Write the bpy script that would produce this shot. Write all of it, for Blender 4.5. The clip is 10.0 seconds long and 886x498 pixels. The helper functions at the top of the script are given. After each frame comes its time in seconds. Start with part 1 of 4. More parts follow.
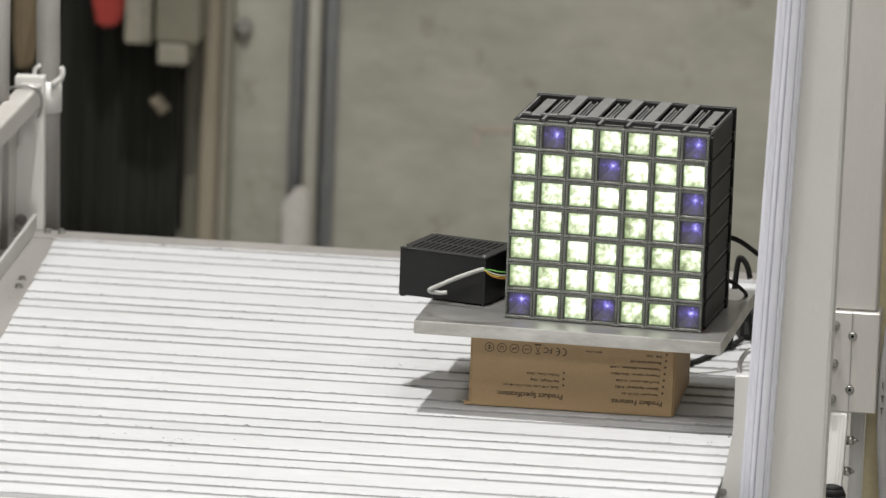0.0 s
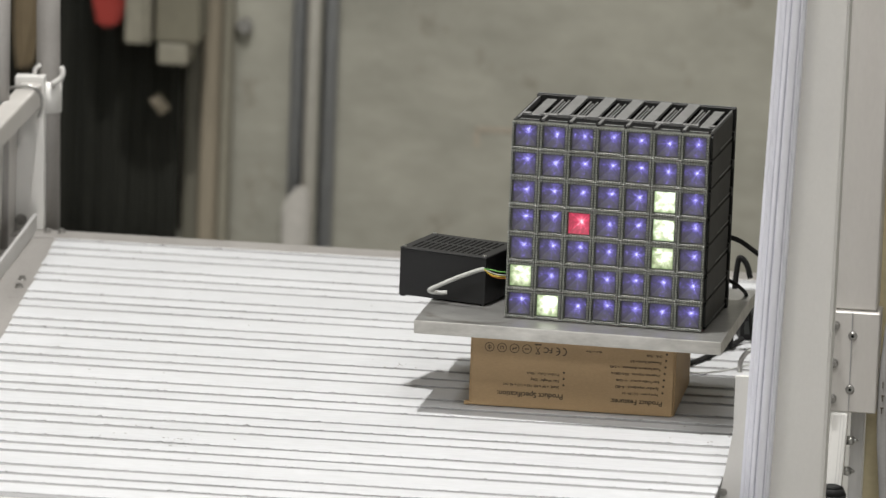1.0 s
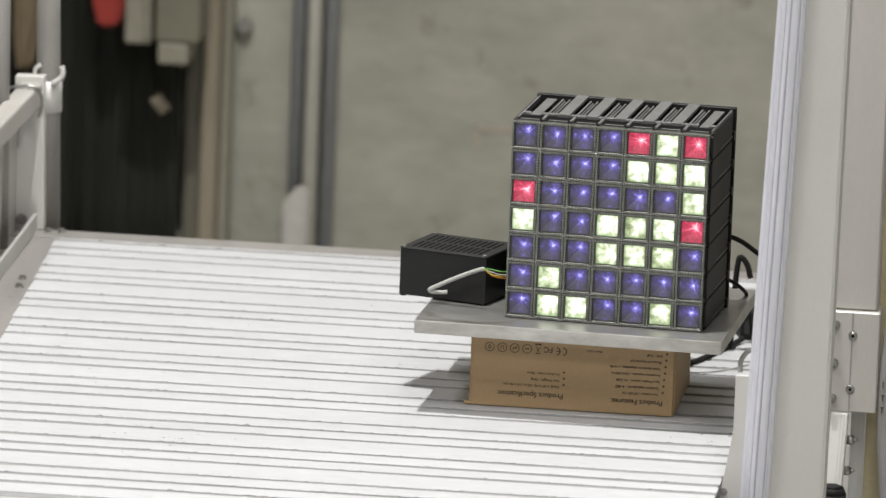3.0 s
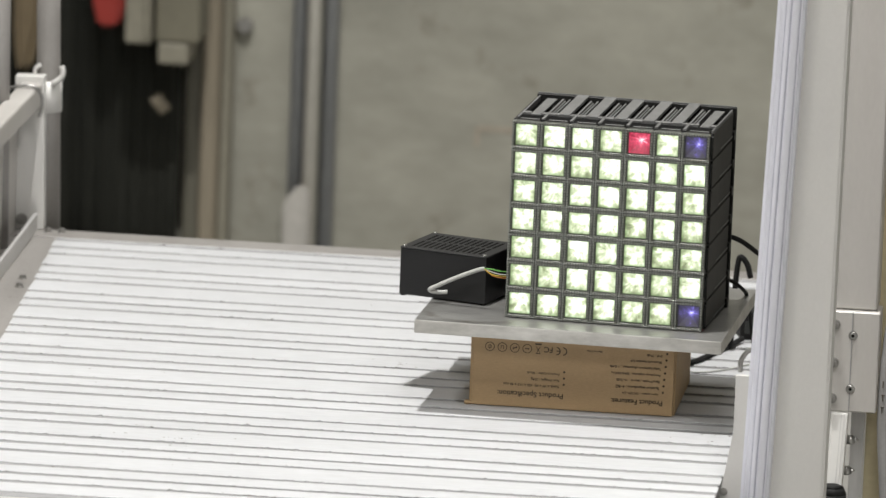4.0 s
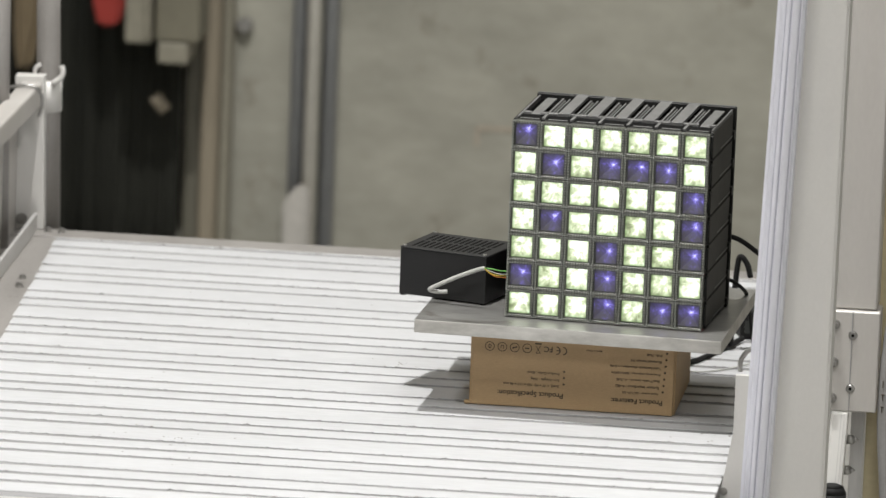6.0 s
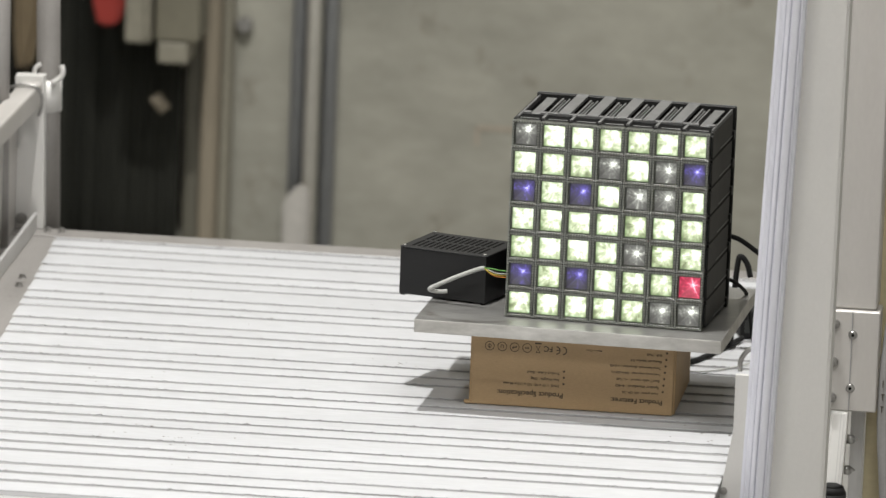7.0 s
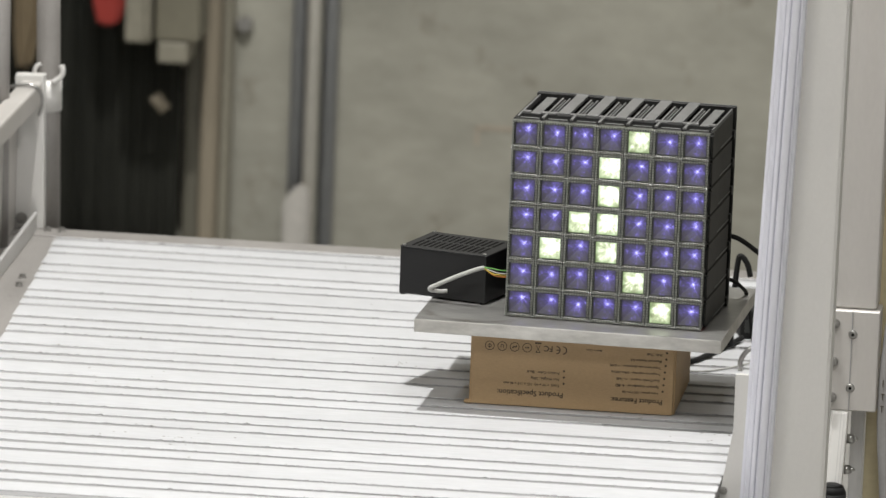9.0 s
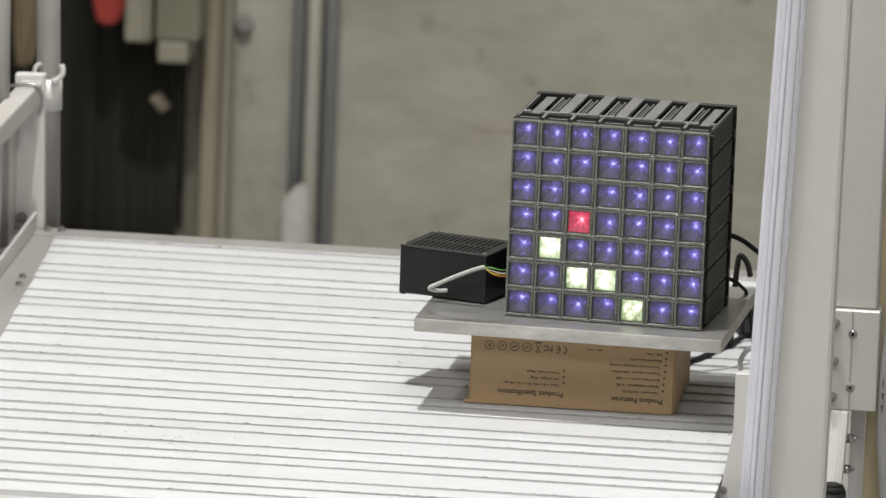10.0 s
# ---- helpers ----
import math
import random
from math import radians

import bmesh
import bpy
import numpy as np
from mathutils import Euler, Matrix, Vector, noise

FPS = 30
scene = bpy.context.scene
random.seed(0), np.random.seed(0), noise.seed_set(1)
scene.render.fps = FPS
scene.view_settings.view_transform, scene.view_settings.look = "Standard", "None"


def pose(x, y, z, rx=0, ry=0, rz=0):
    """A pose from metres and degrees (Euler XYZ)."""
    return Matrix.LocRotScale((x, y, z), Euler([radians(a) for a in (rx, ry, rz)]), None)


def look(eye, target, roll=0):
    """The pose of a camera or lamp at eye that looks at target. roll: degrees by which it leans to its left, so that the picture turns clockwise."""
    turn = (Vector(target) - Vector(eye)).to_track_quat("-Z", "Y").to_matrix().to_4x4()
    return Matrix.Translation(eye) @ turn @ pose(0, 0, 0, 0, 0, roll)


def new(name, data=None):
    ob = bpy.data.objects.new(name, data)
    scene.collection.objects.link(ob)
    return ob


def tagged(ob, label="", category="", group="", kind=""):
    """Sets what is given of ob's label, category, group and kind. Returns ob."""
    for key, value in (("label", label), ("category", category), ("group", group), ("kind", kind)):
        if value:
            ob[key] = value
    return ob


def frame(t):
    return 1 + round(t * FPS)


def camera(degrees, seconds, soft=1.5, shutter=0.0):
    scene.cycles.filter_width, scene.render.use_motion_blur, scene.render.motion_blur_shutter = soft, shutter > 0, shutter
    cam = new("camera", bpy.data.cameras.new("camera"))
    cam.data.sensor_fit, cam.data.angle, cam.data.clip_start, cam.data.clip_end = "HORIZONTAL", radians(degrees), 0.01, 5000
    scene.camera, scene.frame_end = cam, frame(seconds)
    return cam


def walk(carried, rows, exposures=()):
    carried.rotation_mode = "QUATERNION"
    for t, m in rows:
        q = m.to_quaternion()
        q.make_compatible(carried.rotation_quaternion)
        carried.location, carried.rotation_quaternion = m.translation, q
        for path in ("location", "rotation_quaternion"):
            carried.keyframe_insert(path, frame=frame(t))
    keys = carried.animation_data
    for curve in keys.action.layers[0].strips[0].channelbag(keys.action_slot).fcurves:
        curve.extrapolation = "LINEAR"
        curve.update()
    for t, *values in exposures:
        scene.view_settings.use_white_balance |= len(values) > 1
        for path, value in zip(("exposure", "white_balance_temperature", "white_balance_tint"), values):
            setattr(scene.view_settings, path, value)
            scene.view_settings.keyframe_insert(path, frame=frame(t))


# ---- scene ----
cam = camera(5.0, 10.0, soft=1.45)
cam.data.dof.use_dof = True
cam.data.dof.focus_distance = 8.85
cam.data.dof.aperture_fstop = 12.0
EYE = Vector((0.84363, -8.63175, 1.95297))
AIM = Vector((-0.0571, 0.00381, 0.13847))
MM = 0.000494


def aim(dx, dy):
    """The camera's pose; dx, dy: a drift of its aim, in steps of about half a millimetre on the block."""
    return look(EYE, AIM + Vector((dx * MM, 0, dy * MM)), 2.2525)


walk(cam, [(0, aim(0.4, 3.4)), (1, aim(0.2, 3.1)), (2.5, aim(0, 2.6)), (4, aim(-0.3, 2.2)), (5, aim(0, 1.6)), (5.7, aim(-0.2, 1.6)),
           (7, aim(0, 1.0)), (8, aim(0, 0.6)), (9, aim(0, 0.4)), (10, aim(0, -0.4))])

# ---- world and lights ----
world = bpy.data.worlds.new("hall_air")
world.use_nodes = True
world.node_tree.nodes["Background"].inputs[0].default_value = (0.8, 0.85, 0.9, 1)
world.node_tree.nodes["Background"].inputs[1].default_value = 0.1
scene.world = world
scene.view_settings.exposure = 0.50


def area_lamp(name, x, y, z, sx, sy, watts, colour):
    data = bpy.data.lights.new(name, "AREA")
    data.shape, data.size, data.size_y, data.energy, data.color = "RECTANGLE", sx, sy, watts, colour
    ob = new(name, data)
    ob.location = (x, y, z)
    return ob


CEIL = 3.6
# First: overhead key told by the shadows. The rest: unseen fill, added for brightness.
LAMPS = [(-0.27, -0.26, 0.09, 0.10, 99), (-1.6, -2.6, 0.25, 1.5, 46), (0.9, -2.6, 0.25, 1.5, 46), (-1.6, -6.5, 0.25, 1.5, 42),
         (1.4, -6.5, 0.25, 1.5, 50), (0.6, 1.2, 1.2, 0.2, 17)]
for lx, ly, sx, sy, watts in LAMPS:
    area_lamp("unseen_ceiling_glow", lx, ly, CEIL - 0.09, sx, sy, watts, (1.0, 0.985, 0.955))

# ---- materials ----


def nodes_of(name):
    m = bpy.data.materials.new(name)
    m.use_nodes = True
    nt = m.node_tree
    return m, nt, nt.nodes["Principled BSDF"]


def noise_node(nt, scale, detail=4, rough=0.55, stretch=None, coord="Object"):
    tc = nt.nodes.new("ShaderNodeTexCoord")
    n = nt.nodes.new("ShaderNodeTexNoise")
    n.inputs["Scale"].default_value, n.inputs["Detail"].default_value, n.inputs["Roughness"].default_value = scale, detail, rough
    src = tc.outputs[coord]
    if stretch:
        mp = nt.nodes.new("ShaderNodeMapping")
        mp.inputs["Scale"].default_value = stretch
        nt.links.new(src, mp.inputs["Vector"])
        src = mp.outputs["Vector"]
    nt.links.new(src, n.inputs["Vector"])
    return n


def ramp(nt, fac, stops):
    r = nt.nodes.new("ShaderNodeValToRGB")
    while len(r.color_ramp.elements) < len(stops):
        r.color_ramp.elements.new(0.5)
    for e, (at, c) in zip(r.color_ramp.elements, stops):
        e.position, e.color = at, (*c, 1)
    nt.links.new(fac, r.inputs["Fac"])
    return r


def mixed(nt, a, b, fac, blend="MIX"):
    m = nt.nodes.new("ShaderNodeMix")
    m.data_type, m.blend_type = "RGBA", blend
    for sock, value in ((m.inputs["Factor"], fac), (m.inputs["A"], a), (m.inputs["B"], b)):
        if isinstance(value, (float, int)):
            sock.default_value = value
        elif isinstance(value, tuple):
            sock.default_value = (*value, 1)
        else:
            nt.links.new(value, sock)
    return m.outputs["Result"]


def bump(nt, bsdf, height, strength, distance):
    b = nt.nodes.new("ShaderNodeBump")
    b.inputs["Strength"].default_value, b.inputs["Distance"].default_value = strength, distance
    nt.links.new(height, b.inputs["Height"])
    nt.links.new(b.outputs["Normal"], bsdf.inputs["Normal"])


def surface(name, dark, light, big=6.0, fine=120.0, rough=(0.4, 0.6), metal=0.0, stretch=None, relief=0.15, depth=0.0005, spots=None, coord="Object", spec=0.5, speckle=0.35):
    """A surface with broad stains, fine grain and a slight relief."""
    m, nt, bsdf = nodes_of(name)
    n1, n2 = noise_node(nt, big, 5, 0.6, stretch, coord), noise_node(nt, fine, 3, 0.6, stretch, coord)
    base = ramp(nt, n1.outputs["Fac"], [(0.3, dark), (0.7, light)]).outputs["Color"]
    mid = tuple((a + b) / 2 for a, b in zip(dark, light))
    grain = ramp(nt, n2.outputs["Fac"], [(0.25, tuple(c * 0.72 for c in mid)), (0.75, tuple(min(1, c * 1.2) for c in mid))]).outputs["Color"]
    col = mixed(nt, base, grain, speckle)
    if spots:
        n3 = noise_node(nt, spots[0], 6, 0.7, None, coord)
        mask = ramp(nt, n3.outputs["Fac"], [(spots[1], (0, 0, 0)), (spots[1] + 0.06, (1, 1, 1))]).outputs["Color"]
        col = mixed(nt, col, spots[2], mask)
    nt.links.new(col, bsdf.inputs["Base Color"])
    mr = nt.nodes.new("ShaderNodeMapRange")
    mr.inputs["To Min"].default_value, mr.inputs["To Max"].default_value = rough
    nt.links.new(n1.outputs["Fac"], mr.inputs["Value"])
    nt.links.new(mr.outputs["Result"], bsdf.inputs["Roughness"])
    bsdf.inputs["Metallic"].default_value = metal
    bsdf.inputs["Specular IOR Level"].default_value = spec
    bump(nt, bsdf, n2.outputs["Fac"], relief, depth)
    return m


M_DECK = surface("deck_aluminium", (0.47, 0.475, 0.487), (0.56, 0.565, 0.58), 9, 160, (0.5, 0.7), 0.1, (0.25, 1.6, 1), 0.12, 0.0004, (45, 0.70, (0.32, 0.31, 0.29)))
# deck aluminium toned darker: the grooves' shade is put into the colour
M_GROOVE = surface("shaded_groove_aluminium", (0.22, 0.22, 0.222), (0.36, 0.36, 0.362), 14, 160, (0.6, 0.8), 0.1, (0.3, 1.5, 1))
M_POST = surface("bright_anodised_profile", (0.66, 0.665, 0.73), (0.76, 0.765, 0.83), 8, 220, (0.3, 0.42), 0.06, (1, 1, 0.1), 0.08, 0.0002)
# the profile's tone made darker: shade inside the flutes as colour
M_FLUTE = surface("shaded_blue_flute", (0.43, 0.43, 0.50), (0.56, 0.56, 0.63), 8, 220, (0.35, 0.5), 0.1, (1, 1, 0.1), 0.08, 0.0002)
M_RAIL = surface("weathered_rail_aluminium", (0.45, 0.43, 0.405), (0.53, 0.51, 0.485), 12, 300, (0.36, 0.5), 0.1, (1, 1, 0.3), 0.08, 0.0002, (30, 0.66, (0.34, 0.32, 0.295)), speckle=0.12)
M_ALU = surface("brushed_aluminium", (0.46, 0.46, 0.45), (0.60, 0.59, 0.58), 8, 220, (0.34, 0.52), 0.3, (1, 1, 0.15), 0.1, 0.0003)
M_ALU_PAINT = surface("grey_coated_panel", (0.60, 0.59, 0.57), (0.66, 0.65, 0.625), 9, 500, (0.4, 0.5), 0.1, (1, 1, 0.6), 0.04, 0.0002, speckle=0.08)
M_STRIP = surface("dull_rail_aluminium", (0.23, 0.217, 0.205), (0.33, 0.315, 0.30), 14, 300, (0.4, 0.55), 0.15, (1, 0.4, 0.6), 0.08, 0.0002, (30, 0.66, (0.13, 0.12, 0.11)), speckle=0.2)
M_PLATE = surface("raw_aluminium_plate", (0.17, 0.167, 0.16), (0.37, 0.366, 0.352), 26, 190, (0.22, 0.46), 0.5, (0.5, 1.8, 1), 0.45, 0.0004, (38, 0.62, (0.17, 0.16, 0.135)), speckle=0.5)


def ring_stain(m, cx, cy, radius, width, tint):
    """A worn ring mark on the plate's face, broken up by noise."""
    nt = m.node_tree
    bsdf = nt.nodes["Principled BSDF"]
    old = bsdf.inputs["Base Color"].links[0].from_socket
    tc, sub, ln = nt.nodes.new("ShaderNodeTexCoord"), nt.nodes.new("ShaderNodeVectorMath"), nt.nodes.new("ShaderNodeVectorMath")
    flat = nt.nodes.new("ShaderNodeVectorMath")
    flat.operation, sub.operation, ln.operation = "MULTIPLY", "SUBTRACT", "LENGTH"
    flat.inputs[1].default_value, sub.inputs[1].default_value = (1, 1, 0), (cx, cy, 0)
    nt.links.new(tc.outputs["Object"], flat.inputs[0])
    nt.links.new(flat.outputs[0], sub.inputs[0])
    nt.links.new(sub.outputs[0], ln.inputs[0])
    r = ramp(nt, ln.outputs["Value"], [(radius - width, (0, 0, 0)), (radius, (1, 1, 1)), (radius + width, (0, 0, 0))]).outputs["Color"]
    n = noise_node(nt, 45, 4)
    wear = ramp(nt, n.outputs["Fac"], [(0.38, (0.1, 0.1, 0.1)), (0.62, (0.8, 0.8, 0.8))]).outputs["Color"]
    nt.links.new(mixed(nt, old, tint, mixed(nt, r, wear, 1.0, "MULTIPLY")), bsdf.inputs["Base Color"])


ring_stain(M_PLATE, 0.0479, 0.0489, 0.044, 0.005, (0.12, 0.11, 0.09))
M_EDGE = surface("sawn_aluminium_edge", (0.27, 0.26, 0.235), (0.68, 0.665, 0.63), 48, 240, (0.4, 0.6), 0.4, (0.35, 1, 1), 0.4, 0.0004, speckle=0.45)
M_STEEL = surface("zinc_steel", (0.30, 0.295, 0.285), (0.50, 0.495, 0.48), 60, 400, (0.22, 0.4), 0.9)
M_CARD = surface("brown_cardboard", (0.395, 0.27, 0.143), (0.455, 0.314, 0.17), 10, 300, (0.6, 0.75), 0.0, (1, 1, 3), 0.12, 0.0002)
M_INK = surface("black_print_ink", (0.03, 0.022, 0.014), (0.06, 0.042, 0.026), 80, 500, (0.5, 0.7))
M_BLACK = surface("black_plastic", (0.009, 0.009, 0.0085), (0.017, 0.017, 0.016), 30, 400, (0.45, 0.6), 0.0, None, 0.1, 0.0002, spec=0.25)
M_SLAT = surface("worn_grey_plastic", (0.085, 0.085, 0.084), (0.185, 0.185, 0.182), 90, 900, (0.4, 0.6), 0.0, None, 0.3, 0.0002)
M_PSU = surface("black_coated_metal", (0.012, 0.012, 0.013), (0.022, 0.022, 0.022), 20, 500, (0.45, 0.6), 0.0, None, 0.15, 0.0002, spec=0.3)
# blacker than the plastic: shade inside slots and holes is put into it
M_VOID = surface("slot_shade_black", (0.004, 0.004, 0.004), (0.007, 0.007, 0.007), 20, 200, (0.8, 0.9), spec=0.1)
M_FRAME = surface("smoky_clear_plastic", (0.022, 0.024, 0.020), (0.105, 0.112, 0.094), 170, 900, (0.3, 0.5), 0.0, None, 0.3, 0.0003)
M_FRAME.node_tree.nodes["Principled BSDF"].inputs["Subsurface Weight"].default_value = 0.7
M_FRAME.node_tree.nodes["Principled BSDF"].inputs["Subsurface Radius"].default_value = (1.0, 1.0, 0.8)
M_FRAME.node_tree.nodes["Principled BSDF"].inputs["Subsurface Scale"].default_value = 0.004
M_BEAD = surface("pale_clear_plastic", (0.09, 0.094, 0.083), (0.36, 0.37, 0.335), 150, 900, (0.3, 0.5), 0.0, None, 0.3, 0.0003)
M_GLINT = surface("pale_corner_glint", (0.16, 0.165, 0.155), (0.40, 0.41, 0.385), 110, 1500, (0.1, 0.25))
M_BEZEL = surface("dark_bezel_plastic", (0.02, 0.022, 0.02), (0.04, 0.042, 0.04), 60, 500, (0.3, 0.45))
M_LIP = surface("clear_inner_lip", (0.055, 0.06, 0.046), (0.09, 0.097, 0.076), 130, 900, (0.4, 0.55))
M_CABLE = surface("black_rubber", (0.010, 0.010, 0.010), (0.02, 0.02, 0.02), 40, 300, (0.6, 0.75), spec=0.2)
M_GREYCABLE = surface("grey_cable_sheath", (0.40, 0.40, 0.38), (0.50, 0.50, 0.48), 60, 300, (0.35, 0.5))
M_WIRE_Y = surface("yellow_wire", (0.55, 0.40, 0.05), (0.65, 0.50, 0.08), 60, 300)
M_WIRE_G = surface("green_wire", (0.10, 0.35, 0.06), (0.16, 0.42, 0.09), 60, 300)
M_WIRE_W = surface("white_wire", (0.6, 0.6, 0.58), (0.7, 0.7, 0.68), 60, 300)
M_WIRE_O = surface("orange_wire", (0.60, 0.22, 0.03), (0.68, 0.28, 0.05), 60, 300)
M_CONCRETE = surface("bare_concrete", (0.215, 0.21, 0.175), (0.36, 0.351, 0.298), 6.5, 38, (0.75, 0.9), 0.0, (0.8, 1, 1.5), 0.4, 0.003, (9, 0.60, (0.20, 0.185, 0.15)), "Object")
M_OLDPAINT = surface("faded_reddish_paint", (0.30, 0.255, 0.20), (0.36, 0.32, 0.262), 30, 120, (0.75, 0.9))
M_FLOOR = surface("concrete_floor", (0.30, 0.292, 0.276), (0.40, 0.39, 0.37), 1.6, 40, (0.55, 0.75))
M_HALL = surface("painted_hall_wall", (0.22, 0.215, 0.20), (0.28, 0.275, 0.26), 1.2, 40, (0.6, 0.8))
M_GREYPIPE = surface("dark_grey_conduit", (0.25, 0.26, 0.268), (0.32, 0.33, 0.338), 14, 120)
M_PALEPIPE = surface("pale_plastic_conduit", (0.62, 0.605, 0.55), (0.70, 0.68, 0.62), 14, 120)
M_SLEEVE = surface("pale_sleeve_plastic", (0.34, 0.325, 0.30), (0.48, 0.46, 0.425), 40, 120)
M_BEIGE = surface("beige_metal_box", (0.185, 0.173, 0.134), (0.235, 0.22, 0.172), 9, 90)
M_OLIVE = surface("olive_metal_lid", (0.13, 0.121, 0.088), (0.17, 0.158, 0.115), 9, 90)
M_JAMB = surface("dark_timber_jamb", (0.085, 0.08, 0.06), (0.14, 0.132, 0.10), 9, 90, (0.5, 0.7), 0.0, (1, 1, 0.15))
M_TIMBER = surface("pale_timber_trim", (0.17, 0.146, 0.106), (0.25, 0.216, 0.16), 9, 90, (0.5, 0.7), 0.0, (1, 1, 0.15))
M_DRAPE = surface("black_drape", (0.028, 0.0285, 0.0225), (0.042, 0.043, 0.034), 7, 160, (0.85, 0.95), 0.0, (1, 1, 0.2))
M_RED = surface("red_plastic", (0.21, 0.018, 0.012), (0.29, 0.026, 0.017), 12, 120)
M_BROWN = surface("brown_cloth", (0.10, 0.075, 0.042), (0.17, 0.128, 0.074), 12, 120)
M_BOLT = surface("dull_dark_steel", (0.20, 0.195, 0.185), (0.42, 0.41, 0.39), 160, 700, (0.35, 0.55), 0.7)
M_HOSE = surface("grey_hose_rubber", (0.24, 0.235, 0.23), (0.30, 0.295, 0.29), 30, 300, (0.5, 0.65))
M_GRIT = surface("dark_dirt", (0.17, 0.16, 0.145), (0.32, 0.305, 0.28), 300, 900, (0.8, 0.9))
M_YELLOWED = surface("yellowed_plastic_strip", (0.46, 0.40, 0.25), (0.56, 0.49, 0.32), 12, 120)


def glow(name, kind):
    """A light cell's reflector: the lit star in its middle, its rays and the dim facets."""
    m, nt, bsdf = nodes_of(name)
    N, L = nt.nodes.new, nt.links.new
    tc, info = N("ShaderNodeTexCoord"), N("ShaderNodeObjectInfo")
    off = N("ShaderNodeVectorMath")
    off.operation = "MULTIPLY"
    off.inputs[1].default_value = (1, 1, 1)
    L(tc.outputs["UV"], off.inputs[0])
    sub = N("ShaderNodeVectorMath")
    sub.operation = "SUBTRACT"
    centre = N("ShaderNodeCombineXYZ")
    for k, (mid, spread, salt) in enumerate(((0.585, 0.08, 7.31), (0.61, 0.16, 13.7))):
        own_place = N("ShaderNodeMath")
        own_place.operation, own_place.inputs[1].default_value = "MULTIPLY", salt
        L(info.outputs["Random"], own_place.inputs[0])
        part_of = N("ShaderNodeMath")
        part_of.operation = "FRACT"
        L(own_place.outputs[0], part_of.inputs[0])
        shift = N("ShaderNodeMapRange")
        shift.inputs["To Min"].default_value, shift.inputs["To Max"].default_value = mid - spread / 2, mid + spread / 2
        L(part_of.outputs[0], shift.inputs["Value"])
        L(shift.outputs["Result"], centre.inputs[k])
    L(centre.outputs[0], sub.inputs[1])
    L(off.outputs[0], sub.inputs[0])
    length = N("ShaderNodeVectorMath")
    length.operation = "LENGTH"
    L(sub.outputs[0], length.inputs[0])
    unit = N("ShaderNodeVectorMath")
    unit.operation = "NORMALIZE"
    L(sub.outputs[0], unit.inputs[0])
    w = N("ShaderNodeMath")
    w.operation = "MULTIPLY"
    w.inputs[1].default_value = 37.0
    L(info.outputs["Random"], w.inputs[0])
    rays = N("ShaderNodeTexNoise")
    rays.noise_dimensions = "4D"
    rays.inputs["Scale"].default_value, rays.inputs["Detail"].default_value, rays.inputs["Roughness"].default_value = 6.0 if kind == "white" else 3.4, 6, 0.62
    L(unit.outputs[0], rays.inputs["Vector"]), L(w.outputs[0], rays.inputs["W"])
    patch = N("ShaderNodeTexNoise")
    patch.noise_dimensions = "4D"
    patch.inputs["Scale"].default_value, patch.inputs["Detail"].default_value = (3.6, 6) if kind == "white" else (8.5, 7)
    L(tc.outputs["UV"], patch.inputs["Vector"]), L(w.outputs[0], patch.inputs["W"])

    grain = N("ShaderNodeTexNoise")
    grain.noise_dimensions = "4D"
    grain.inputs["Scale"].default_value, grain.inputs["Detail"].default_value = 22.0, 3
    L(tc.outputs["UV"], grain.inputs["Vector"]), L(w.outputs[0], grain.inputs["W"])

    def math_node(op, a, b):
        n = N("ShaderNodeMath")
        n.operation = op
        for s, v in zip(n.inputs, (a, b)):
            if isinstance(v, (int, float)):
                s.default_value = v
            else:
                L(v, s)
        return n.outputs[0]

    r = length.outputs["Value"]
    sep = N("ShaderNodeSeparateXYZ")
    L(tc.outputs["UV"], sep.inputs[0])
    du, dv = math_node("SUBTRACT", sep.outputs[0], 0.5), math_node("SUBTRACT", sep.outputs[1], 0.5)
    border = math_node("MAXIMUM", math_node("ABSOLUTE", du, 0), math_node("ABSOLUTE", dv, 0))

    def blob(u, v, width):
        """A soft spot at (u, v): the facets' mirrored lamp, painted into the glow."""
        a, b = math_node("SUBTRACT", sep.outputs[0], u), math_node("SUBTRACT", sep.outputs[1], v)
        d = math_node("ADD", math_node("MULTIPLY", a, a), math_node("MULTIPLY", b, b))
        return math_node("POWER", 2.718, math_node("MULTIPLY", d, -1.0 / (width * width)))

    ray = math_node("POWER", math_node("MULTIPLY", rays.outputs["Fac"], 1.65), 7.0)
    speck = math_node("POWER", math_node("MULTIPLY", grain.outputs["Fac"], 1.9), 2.2)
    # glints along the pyramid's creases, painted into the glow as fine straight lines
    pu, pv = math_node("SUBTRACT", sep.outputs[0], 0.52), math_node("SUBTRACT", sep.outputs[1], 0.53)
    crease = math_node("MINIMUM", math_node("ABSOLUTE", math_node("SUBTRACT", pu, pv), 0), math_node("ABSOLUTE", math_node("ADD", pu, pv), 0))
    crease = math_node("POWER", 2.718, math_node("MULTIPLY", crease, -70.0))
    if kind in ("blue", "dim"):
        core = math_node("POWER", 2.718, math_node("MULTIPLY", r, -13.0))
        halo = math_node("POWER", 2.718, math_node("MULTIPLY", r, -4.2))
        pat = math_node("POWER", math_node("MULTIPLY", patch.outputs["Fac"], 1.75), 4.0)
        spots = math_node("ADD", math_node("MULTIPLY", math_node("ADD", blob(0.55, 0.12, 0.14), blob(0.62, 0.88, 0.13)), 0.20), math_node("ADD", math_node("MULTIPLY", blob(0.14, 0.62, 0.16), 0.22), math_node("MULTIPLY", blob(0.88, 0.60, 0.14), 0.18)))
